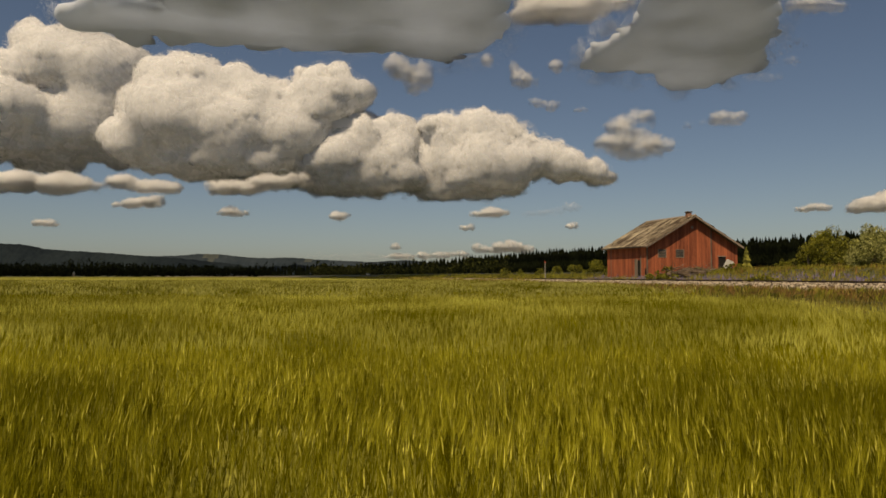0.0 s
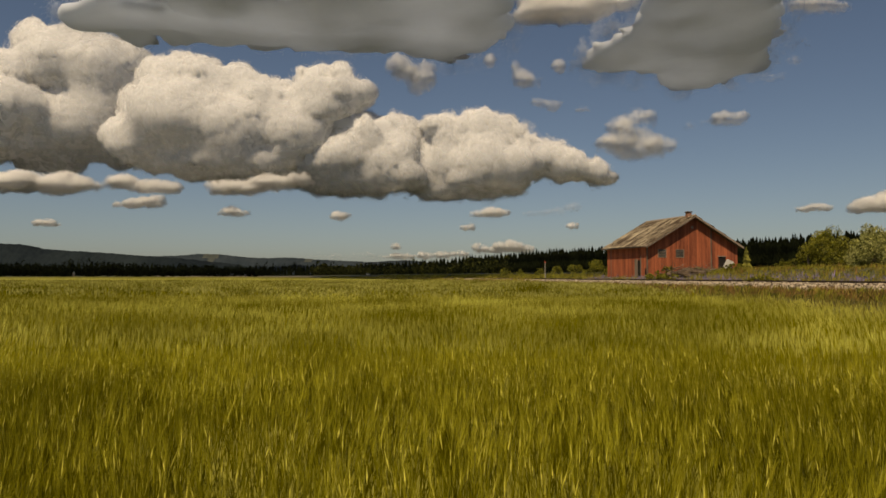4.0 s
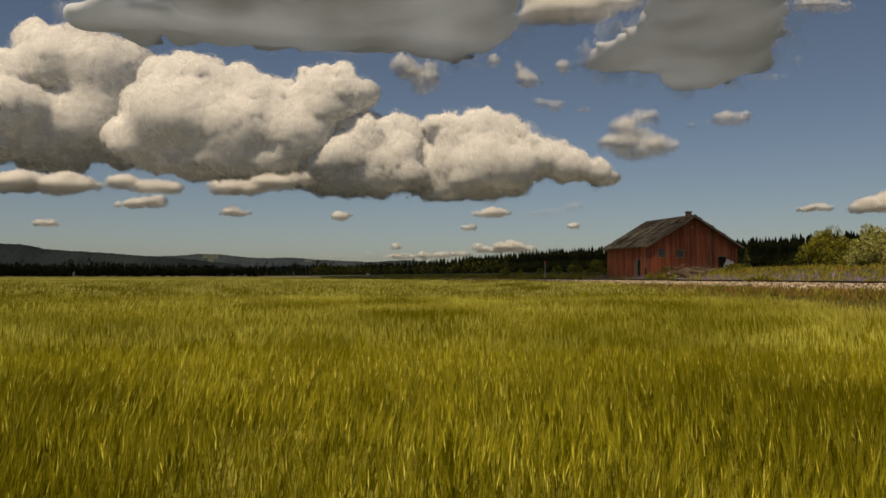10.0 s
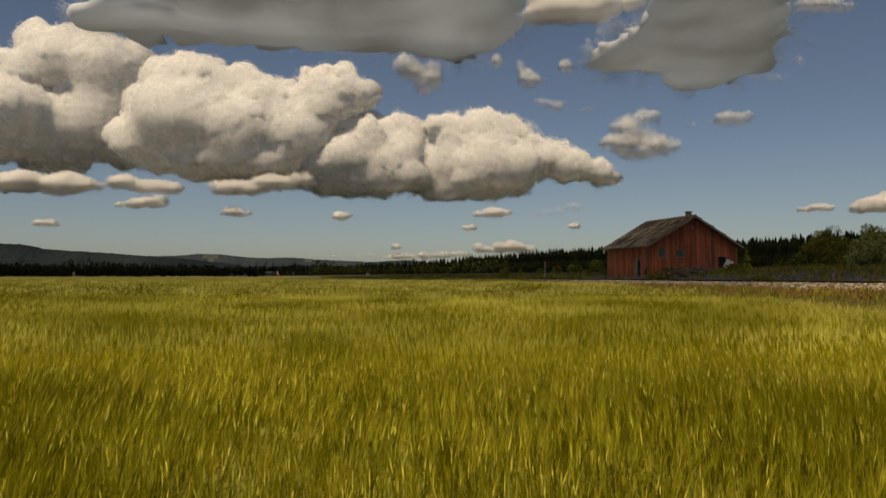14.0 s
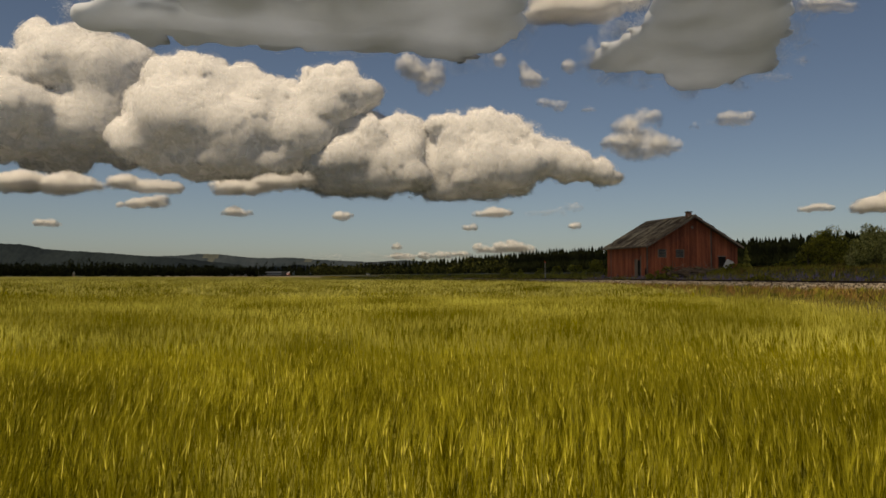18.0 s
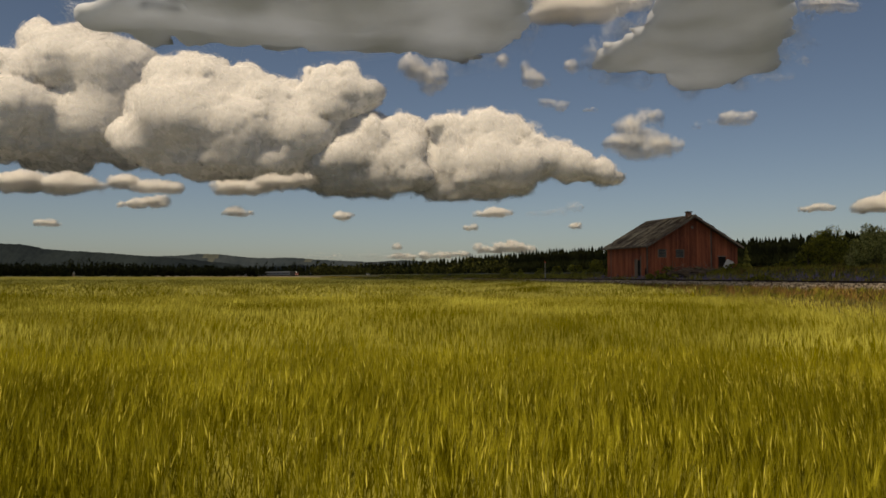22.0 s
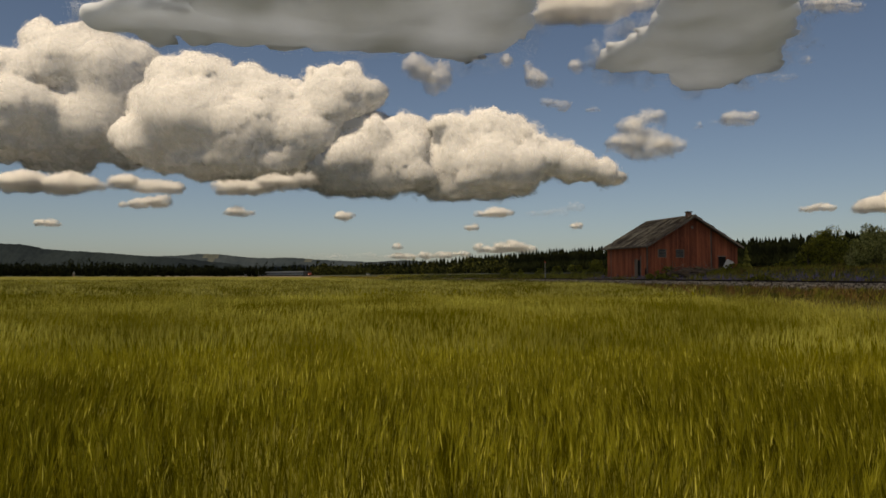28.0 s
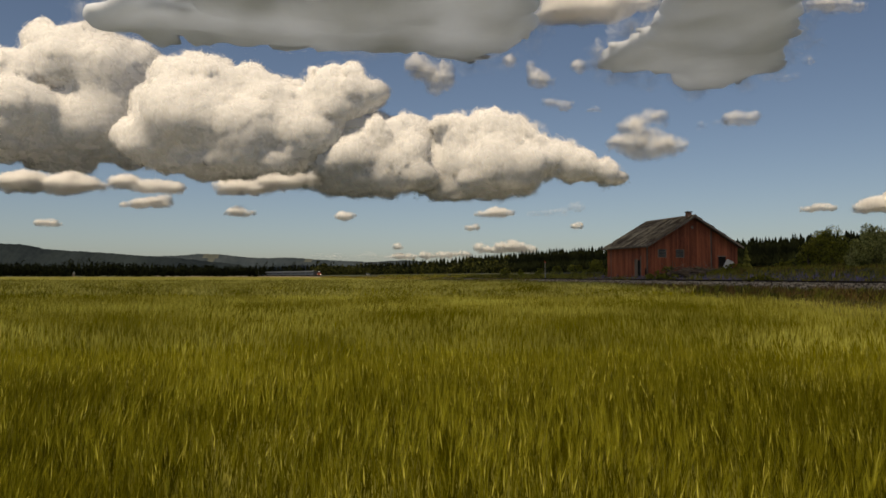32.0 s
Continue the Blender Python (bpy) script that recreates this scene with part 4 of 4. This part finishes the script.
def softened(f, width, passes=2):
    """A field on a grid, averaged over its surroundings."""
    for _ in range(passes):
        for axis in range(3):
            pad = [(0, 0)] * 3
            pad[axis] = (width + 1, width)
            c = np.cumsum(np.pad(f, pad, mode="edge"), axis=axis, dtype=np.float64)
            hi, lo = np.take(c, range(2 * width + 1, c.shape[axis]), axis), np.take(c, range(0, c.shape[axis] - 2 * width - 1), axis)
            f = ((hi - lo) / (2 * width + 1)).astype(np.float32)
    return f


def slopes(f, q):
    """The direction in which a field on a grid grows, at places q counted in cells."""
    i = np.clip(np.floor(q).astype(int), 1, np.array(f.shape) - 3)
    t = q - i
    out = np.zeros((len(q), 3), np.float32)
    for u, v, w in product((0, 1), (0, 1), (0, 1)):
        wt = (t[:, 0] if u else 1 - t[:, 0]) * (t[:, 1] if v else 1 - t[:, 1]) * (t[:, 2] if w else 1 - t[:, 2])
        j = i + np.array([u, v, w])
        for axis in range(3):
            e = np.eye(3, dtype=int)[axis]
            out[:, axis] += wt * (f[tuple((j + e).T)] - f[tuple((j - e).T)])
    return out / (np.linalg.norm(out, axis=1, keepdims=True) + 1e-9)


def puffs(c, r, rng, share, low, reach=0.76):
    """Smaller bulges on the skin of each lump, none far below its middle."""
    pc, pr = [], []
    for ci, ri in zip(c, r):
        for _ in range(share):
            d = rng.normal(0, 1, 3)
            d /= np.linalg.norm(d)
            if d[2] < low:
                d[2] = -d[2]
            size = rng.uniform(0.22, 0.46)
            pc.append(ci + d * ri * (reach - 0.35 * size))
            pr.append(np.maximum(ri * size, ri.min() * size * 1.3) * rng.uniform(0.85, 1.15, 3))
    return np.array(pc), np.array(pr)


def cloud_from(c, r, floor_z, unit, cell, drift, label, seed, make, px, slant=0.0, blend=9.0, billow=1.0, level=9.0, soft=5, fine=0.25, ragged=1.0, low=-0.25, first=9, then=6, rims=False):
    """A cloud: lumps (centres and radii in metres) joined smoothly, puffs on puffs on them, a level base, and thinner skins round the dense one."""
    rng = np.random.default_rng(seed)
    levels = [(c, r, blend)]
    if first:
        c1, r1 = puffs(c, r, rng, first, low)
        levels.append((c1, r1, blend * 0.42))
        if then:
            levels.append((*puffs(c1, r1, rng, then, low, 0.85), blend * 0.18))
    margin = 14 * unit
    lo, hi = (c - r).min(0) * 1.0 - r.max(0) * 0.25 - margin, (c + r).max(0) + r.max(0) * 0.25 + margin
    lo[2] = max(lo[2], floor_z - 14 * unit)
    n = np.ceil((hi - lo) / cell).astype(int) + 1
    axes = [(lo[k] + np.arange(n[k]) * cell).astype(np.float32) for k in range(3)]
    field = np.full(n, 60 * unit, np.float32)
    for cc, rr, kk in levels:
        kk *= unit
        acc = np.zeros(n, np.float32)
        for ci, ri in zip(cc, rr):
            sl = [slice(*np.clip(np.searchsorted(axes[k], (ci[k] - ri[k] - 4 * kk, ci[k] + ri[k] + 4 * kk)), 0, n[k])) for k in range(3)]
            if min(q.stop - q.start for q in sl) < 1:
                continue
            q = [((axes[k][sl[k]] - ci[k]) / ri[k]).reshape([-1 if k == j else 1 for j in range(3)]) for k in range(3)]
            l = np.sqrt(q[0] ** 2 + q[1] ** 2 + q[2] ** 2) + 1e-6
            d = (l - 1) * l / (np.sqrt((q[0] / ri[0]) ** 2 + (q[1] / ri[1]) ** 2 + (q[2] / ri[2]) ** 2) + 1e-9)
            acc[tuple(sl)] += np.exp(-np.clip(d / kk, -25, 25))
        one = -kk * np.log(acc + 1e-9)
        one[acc < 1e-7] = 60 * unit
        h = np.clip(0.5 + 0.5 * (one - field) / (0.5 * kk), 0, 1)
        field = one * (1 - h) + field * h - 0.5 * kk * h * (1 - h)
    near = np.abs(field) < 16 * unit
    at = np.argwhere(near)
    p = (at * cell + lo).astype(np.float32)
    rough = 0
    for size, amp in ((70, 8.0), (34, 4.2), (15, 1.8), (7, 0.7)):
        rough = rough + amp * unit * billow * (1.9 * np.abs(drifted(p / (size * unit) + seed * 3.7 + size)) - 0.42)
    a = field[near] - rough
    tatter = ragged * unit * (5 * drifted(p / (40 * unit) + seed) + 2.5 * drifted(p / (15 * unit) + seed + 5))
    b = floor_z + slant * np.maximum(c[:, 1].mean() - p[:, 1], 0) + tatter - p[:, 2]
    hh = np.clip(0.5 - 0.5 * (a - b) / (level * unit), 0, 1)
    field[near] = a * (1 - hh) + b * hh + level * unit * hh * (1 - hh)
    deep = (~near) & (field < 0)
    at = np.argwhere(deep)
    p = at * cell + lo
    field[deep] = np.maximum(field[deep], floor_z + slant * np.maximum(c[:, 1].mean() - p[:, 1], 0) - p[:, 2])
    for edge in (field[0], field[-1], field[:, 0], field[:, -1], field[:, :, 0], field[:, :, -1]):
        np.maximum(edge, 13 * unit, out=edge)
    field = np.minimum(field, softened(field, 3) + 5.0 * unit)
    wide = softened(field, soft)
    ob = new("cloud")
    tagged(ob, label, "cloud")

    def facing(v):
        q = (v - lo) / cell
        nrm = (1 - fine) * slopes(wide, q) + fine * slopes(field, q)
        return nrm / (np.linalg.norm(nrm, axis=1, keepdims=True) + 1e-9)

    tangle = np.zeros(n, np.float32)
    edge = np.abs(field) < 13 * unit
    p = (np.argwhere(edge) * cell + lo).astype(np.float32)
    tangle[edge] = 1.0 * drifted(p / (30 * unit) + seed + 3) + 0.9 * drifted(p / (14 * unit) + seed + 7) + 0.4 * drifted(p / (6.5 * unit) + seed + 9)
    skins, mat, packed, fringe, flake = make
    for name, off, stray, stuff in skins:
        v, f = skin(field + (stray * tangle - off) * unit, lo, cell)
        if len(f):
            nrm = facing(v)
            me = mesh_of(name, v, f, stuff, smooth=True)
            if len(me.vertices) == len(nrm):
                me.normals_split_custom_set_from_vertices(nrm)
            part(name, me, None, ob)
    # droplets, ever fewer outwards
    thick = np.clip((fringe * 0.5 - field / unit - 0.55 * fringe * tangle) / fringe, 0, 1) ** 1.5
    if skins:
        thick[field < -5 * unit] = 0
    thick = thick.ravel()
    total = float(thick.sum())
    count = int(min(260000 if rims else 80000, total * packed * (cell / px) ** 3))
    if count:
        where = np.searchsorted(np.cumsum(thick), rng.uniform(0, total, count))
        at = np.stack(np.unravel_index(np.clip(where, 0, thick.size - 1), field.shape), 1)
        at = (at + rng.uniform(-0.5, 0.5, at.shape)) * cell + lo
        out = facing(at)
        if rims:
            at, out = at[np.abs(out[:, 2]) < 0.55], out[np.abs(out[:, 2]) < 0.55]
        part("haze", droplets(at, out, rng.uniform(*flake, len(at)) * px, rng, mat), None, ob)["kind"] = "stuff"
    CLOUDS.append((ob, drift))
    return ob


def droplets(at, out, size, rng, mat):
    """The cloud's outermost shreds: specks too small to tell apart, lit as its skin is."""
    n = len(at)
    face = rng.normal(0, 0.6, (n, 3)) + np.array([0, -1.0, 0.0])
    face /= np.linalg.norm(face, axis=1, keepdims=True)
    a = np.cross(face, rng.normal(0, 1, (n, 3)))
    a /= np.linalg.norm(a, axis=1, keepdims=True)
    b = np.cross(face, a)
    s = size[:, None]
    v = np.stack([at + a * s, at + b * s - a * s * 0.6, at - b * s - a * s * 0.6], 1).reshape(-1, 3)
    f = (np.arange(n) * 3).reshape(-1, 1) + np.arange(3)
    me = mesh_of("haze", v, f, mat, smooth=True)
    me.normals_split_custom_set_from_vertices(np.repeat(out, 3, axis=0))
    return me


# skins, droplets, droplets in a cubic chart unit, width of the fringe, size of a speck
DENSE = ((("body", -2.2, 1.6, M_CLOUD), ("veil", -0.6, 4.0, M_VEIL)), M_DUST, 0.16, 11.0, (0.35, 0.8))
LOOSE = ((), M_DUST, 0.34, 7.0, (0.35, 0.75))
WISPY = ((), M_DUST, 0.13, 10.0, (0.3, 0.7))
FAINT = ((), M_DUST, 0.035, 8.0, (0.3, 0.65))
UNDER = ((("body", -2.0, 1.0, M_DECK),), M_DECK_DUST, 0.8, 11.0, (0.25, 0.6))


def cumulus(lumps, base, dist, drift, label, seed, cell=3.0, size=1.0, make=DENSE, **more):
    """A cloud far ahead; lumps as across, down, half width, half height and how far behind, in chart units."""
    rng = np.random.default_rng(seed)
    k = dist / FOCAL
    c, r = [], []
    for cx, cy, rx, ry, *back in lumps:
        p = np.array(sky_dir(cx, cy, dist))
        p[1] += (back[0] if back else rng.uniform(-0.25, 0.25) * rx) * k
        c.append(p)
        r.append(np.array([rx, min(rx, ry * 1.2), ry]) * k)
    return cloud_from(np.array(c), np.array(r), EYE[2] + (488.3 - base) * k, k * size, cell * k, (drift * k, 0, 0), label, seed, make, k, **more)


def overcast(lumps, height, drift, label, seed, cell=9.0, thick=17.0, **more):
    """A broad cloud nearly overhead, seen from below: lumps in chart units, laid on a level base."""
    c, r, dd = [], [], []
    for cx, cy, rx, ry in lumps:
        far, near = (height * FOCAL / (488.3 - q) for q in (cy + ry, cy - ry))
        d = height * FOCAL / (488.3 - cy)
        c.append(np.array([(cx - 784) / FOCAL * d, (far + near) / 2, height + 10]))
        r.append(np.array([rx * d / FOCAL, (far - near) / 2, min(thick, 0.35 * rx * d / FOCAL)]))
        dd.append(d)
    return cloud_from(np.array(c), np.array(r), height - 40, 3.4, cell, (drift * float(np.mean(dd)) / FOCAL, 0, 0), label, seed, UNDER, float(np.mean(dd)) / FOCAL, blend=6.0, low=-1.0, first=10, then=5, fine=0.25, soft=5, billow=0.6, rims=True, **more)


W, G = "white sunlit cumulus cloud with a grey base", "dark grey underside of a cloud overhead"
cumulus([(45, 66, 30, 28, 0), (128, 60, 44, 30, 10), (88, 105, 62, 50, 0), (12, 145, 44, 46, -35), (40, 200, 60, 45, -50), (165, 120, 62, 56, 10), (205, 110, 40, 50, 30), (150, 190, 70, 55, 25),
         (100, 215, 80, 50, 5), (-10, 250, 70, 40, -40), (190, 250, 60, 42, 50), (70, 268, 80, 30, 30), (-40, 190, 60, 70, -20), (228, 185, 30, 40, 60)], 303, 4350, 20, W, 1, slant=0.28)
cumulus([(300, 140, 56, 44, 0), (262, 135, 32, 34, 10), (350, 150, 56, 48, 5), (415, 150, 44, 44, 15), (238, 185, 34, 40, 10), (455, 185, 60, 56, 20), (320, 205, 80, 60, -25), (400, 230, 80, 62, -10),
         (205, 240, 36, 28, 5), (255, 262, 56, 34, -15), (548, 155, 40, 36, 15), (590, 152, 42, 34, 20), (632, 158, 28, 26, 20), (560, 190, 60, 44, 25), (505, 240, 70, 56, 15), (340, 275, 80, 42, -5), (430, 285, 84, 42, 0)], 320, 4200, 24, W, 2, slant=0.22)
cumulus([(600, 218, 44, 30, 20), (640, 235, 50, 36, 15), (690, 225, 36, 28, 20), (715, 245, 34, 26, 25), (600, 275, 56, 40, 10), (545, 290, 46, 34, 10), (650, 285, 44, 36, 15), (490, 300, 60, 26, 10),
         (600, 318, 52, 30, 15), (655, 320, 40, 28, 10), (420, 300, 60, 30, 0), (705, 272, 34, 34, 5), (715, 312, 38, 28, 5)], 346, 4260, 22, W, 7, slant=0.4)
cumulus([(772, 222, 24, 26, 0), (800, 240, 36, 36, 5), (845, 228, 40, 32, 0), (888, 240, 36, 32, 5), (925, 262, 30, 24, 0), (965, 277, 38, 30, 0), (1005, 293, 32, 26, -5), (1042, 306, 28, 18, 0), (1074, 314, 20, 9, 0),
         (790, 285, 44, 40, 10), (850, 290, 50, 42, -20), (905, 300, 46, 34, -15), (740, 300, 40, 32, 20), (830, 325, 40, 28, -20), (880, 330, 40, 22, 0), (770, 330, 46, 24, 15), (728, 262, 26, 22, 20)], 352, 4300, 20, W, 3, slant=0.35)
overcast([(190, 30, 60, 34), (290, 40, 70, 34), (360, 52, 62, 30), (345, 8, 50, 30), (425, 14, 52, 36), (500, 30, 56, 34), (470, 66, 62, 24), (590, 26, 66, 34), (620, 74, 60, 22), (700, 40, 74, 46), (755, 76, 62, 34), (820, 56, 60, 44), (862, 24, 50, 34), (548, 58, 40, 26), (785, 14, 60, 38), (650, -34, 220, 30), (230, -30, 110, 26), (130, 36, 36, 22)],
         690, 50, G, 4)
overcast([(1195, 52, 84, 44), (1092, 92, 36, 24), (1140, 84, 48, 34), (1260, 48, 84, 44), (1250, 112, 70, 34), (1205, 104, 40, 34), (1310, 96, 42, 34), (1318, 44, 40, 44), (1230, -4, 96, 36)], 660, 34, G, 5)
cumulus([(1070, 252, 22, 13, 0), (1100, 255, 22, 15, 0), (1122, 268, 20, 11, 0), (1150, 254, 18, 15, 0), (1178, 262, 22, 7, 0), (1100, 222, 22, 12, 10), (1140, 204, 20, 10, 10), (1125, 232, 26, 9, 10)], 280, 3000, 23, "ragged small white cloud", 6, cell=1.6, size=0.8, make=WISPY, first=7, then=4)
for q, (lumps, base, drift, kind) in enumerate((
        ([(20, 322, 60, 18), (95, 326, 60, 16), (150, 330, 34, 11)], 348, 12, LOOSE), ([(215, 322, 30, 13), (255, 330, 44, 10), (300, 333, 20, 6)], 341, 5, LOOSE), ([(206, 363, 10, 5), (240, 360, 22, 10), (272, 358, 22, 10)], 369, 14, LOOSE),
        ([(404, 374, 18, 9), (424, 378, 16, 6)], 384, 12, LOOSE), ([(480, 322, 44, 15), (420, 334, 52, 11), (530, 318, 24, 9)], 347, 14, LOOSE), ([(599, 384, 17, 7), (615, 381, 8, 4)], 390, 10, LOOSE), ([(78, 395, 22, 7), (92, 398, 14, 4)], 401, 4, LOOSE),
        ([(868, 378, 20, 9), (848, 381, 18, 6), (892, 377, 10, 5)], 386, 9, LOOSE), ([(826, 403, 12, 6)], 408, 9, LOOSE), ([(1011, 402, 11, 6)], 407, 9, LOOSE), ([(1280, 210, 20, 11), (1300, 212, 16, 8), (1318, 204, 8, 8)], 222, 24, WISPY),
        ([(975, 185, 18, 8), (955, 181, 16, 5), (1028, 195, 12, 6)], 196, 24, WISPY), ([(1450, 368, 24, 7), (1430, 371, 18, 4)], 375, 9, LOOSE), ([(1545, 360, 30, 14), (1580, 352, 28, 18), (1522, 368, 18, 6)], 376, 12, LOOSE),
        ([(902, 438, 28, 9), (930, 441, 22, 6), (848, 440, 16, 7), (876, 445, 20, 4)], 449, 4, LOOSE), ([(780, 452, 16, 6), (750, 453, 22, 4), (815, 450, 18, 5), (702, 455, 24, 4)], 459, 4, LOOSE), ([(640, 454, 20, 4), (600, 455, 26, 4), (555, 454, 18, 4), (668, 455, 20, 4)], 460, 3, FAINT),
        ([(700, 438, 8, 5)], 443, 4, LOOSE), ([(1440, 2, 44, 12), (1480, 6, 24, 6)], 16, 34, WISPY), ([(955, 12, 50, 22), (1020, 6, 44, 16), (1085, 2, 44, 14), (925, 26, 24, 14)], 38, 45, LOOSE), ([(1480, 412, 22, 6), (1530, 413, 24, 6)], 419, 5, FAINT),
        ([(715, 124, 28, 20), (745, 132, 24, 18), (700, 112, 18, 10), (735, 150, 18, 10)], 166, 38, WISPY), ([(862, 105, 12, 10)], 116, 40, WISPY), ([(910, 120, 8, 14), (922, 140, 18, 12), (938, 148, 12, 6)], 160, 30, WISPY), ([(984, 117, 12, 10)], 128, 40, WISPY),
        ([(960, 378, 34, 5), (985, 375, 16, 6), (940, 381, 20, 3)], 382, 8, FAINT), ([(1012, 367, 16, 8), (1000, 371, 14, 4)], 375, 8, FAINT), ([(1360, 134, 40, 7), (1408, 103, 14, 9)], 142, 30, FAINT), ([(1218, 222, 10, 7), (1250, 216, 12, 5)], 228, 24, FAINT))):
    small = min(1.0, max(0.35, max(l[3] for l in lumps) / 22))
    cumulus(lumps, base, 2300 if base < 60 else (2700 if base < 300 else 3900), drift, "small fair-weather cloud low over the horizon" if base > 300 else "ragged small white cloud", 20 + q,
            cell=1.3 if small < 0.5 else 2.0, size=small, make=kind, level=6.0, blend=7.0, first=7, then=4, soft=2)


# ---- the big cloud that drifts overhead and takes the sun off the land ----
def overhead_cloud(shape, mat, label):
    """A flat cloud high behind; shape says how far inside its outline a place on the ground lies when the sun shines past it."""
    d, cell = 900.0, 14.0
    x, y = np.arange(-800, 900, cell), np.arange(40, 1900, cell)
    z = np.arange(-5, 6) * 12.0
    gx, gy, gz = np.meshgrid(x, y, z, indexing="ij")
    p = np.stack([gx.ravel(), gy.ravel(), gz.ravel()], 1)
    inside = shape(p[:, 0], p[:, 1])
    inside = inside + 14 * drifted(p / 55) + 8 * drifted(p / 24 + 9)
    field = (np.abs(p[:, 2]) - np.clip(inside, -30, 60) * 0.6).reshape(gx.shape)
    v, f = skin(field, np.array([x[0], y[0], z[0]]), np.array([cell, cell, 12.0]))
    v = v + np.array(SUN) * d
    ob = new("cloud")
    tagged(ob, label, "cloud")
    part("body", mesh_of("body", v, f, mat, smooth=True), None, ob)
    CLOUDS.append((ob, (128.0, -384.0, 0)))


def broad(x, y):
    edge = np.interp(x, [-130, -60, -38, -25, 0, 40, 120], [336, 336, 322, 288, 230, 158, 148])
    return np.minimum(np.minimum(y - edge, 1850 - y), np.minimum(x + 770, 860 - x))


def dense(x, y):
    u, w = -0.316 * (x + 38) + 0.949 * (y - 338), 0.949 * (x + 38) + 0.316 * (y - 338)
    return np.minimum(np.minimum(42 - w, 31 + w), 0.6 * np.minimum(u + 112, 240 - u))


overhead_cloud(broad, M_SHADER, "broad thin grey cloud passing high overhead")
overhead_cloud(dense, M_DENSE, "small dense grey cloud passing high overhead")


# ---- what moves ----
def motions():
    # wind over the crop
    for ob, x, y, turn, deep in CLUMPS:
        r0 = noise.random()
        swell = (0.09 if y < 30 else 0.15) * noise.noise(Vector((x / 11, y / (2.2 if y < 30 else 6), 3.0))) * min(1.0, y / 12)
        rows = []
        for k in range(0, 65):
            t = k * 0.5
            ph = 2 * math.pi * (t / 2.3 - x / 9 - y / 14) + 6 * r0 * 0.25
            puff = noise.noise(Vector((x / 3.2 - 0.9 * t, y / 3.4 - 0.3 * t, 0.25 * t)) * (1.0 if y < 30 else 0.5))
            gust = min(max(0.36 + 1.5 * puff, 0), 1)
            lean = (1.0 + gust * (2.5 + 2.5 * math.sin(ph))) * (1.0 if deep < 0.8 else (0.45 if deep < 1 else 0.08))
            back = -1.0 - gust * (0.65 if deep < 0.8 else 1.0) * (23.0 + 6.0 * math.sin(ph + 0.6)) / (1 + max(deep - 0.9, 0) * 0.9)
            rows.append((t, Matrix.Translation((x, y, swell)) @ Euler((radians(back), radians(lean), 0)).to_matrix().to_4x4() @ pose(0, 0, 0, 0, 0, turn)))
        walk(ob, rows)
    # clouds drift with the wind
    for ob, shift in CLOUDS:
        walk(ob, [(0, Matrix.Translation((0, 0, 0))), (32, Matrix.Translation(shift))])
    # the train comes up the line
    for ob, back in TRAIN:
        rows = []
        for t, s in ((0, 745.0), (9, 665.0), (13, 626), (17, 592), (21, 566), (25, 541), (28, 518), (32, 481)):
            x, y, a = on_line(s + back)
            rows.append((t, pose(float(x), float(y), RAIL_Z, 0, 0, math.degrees(a))))
        walk(ob, rows)


motions()
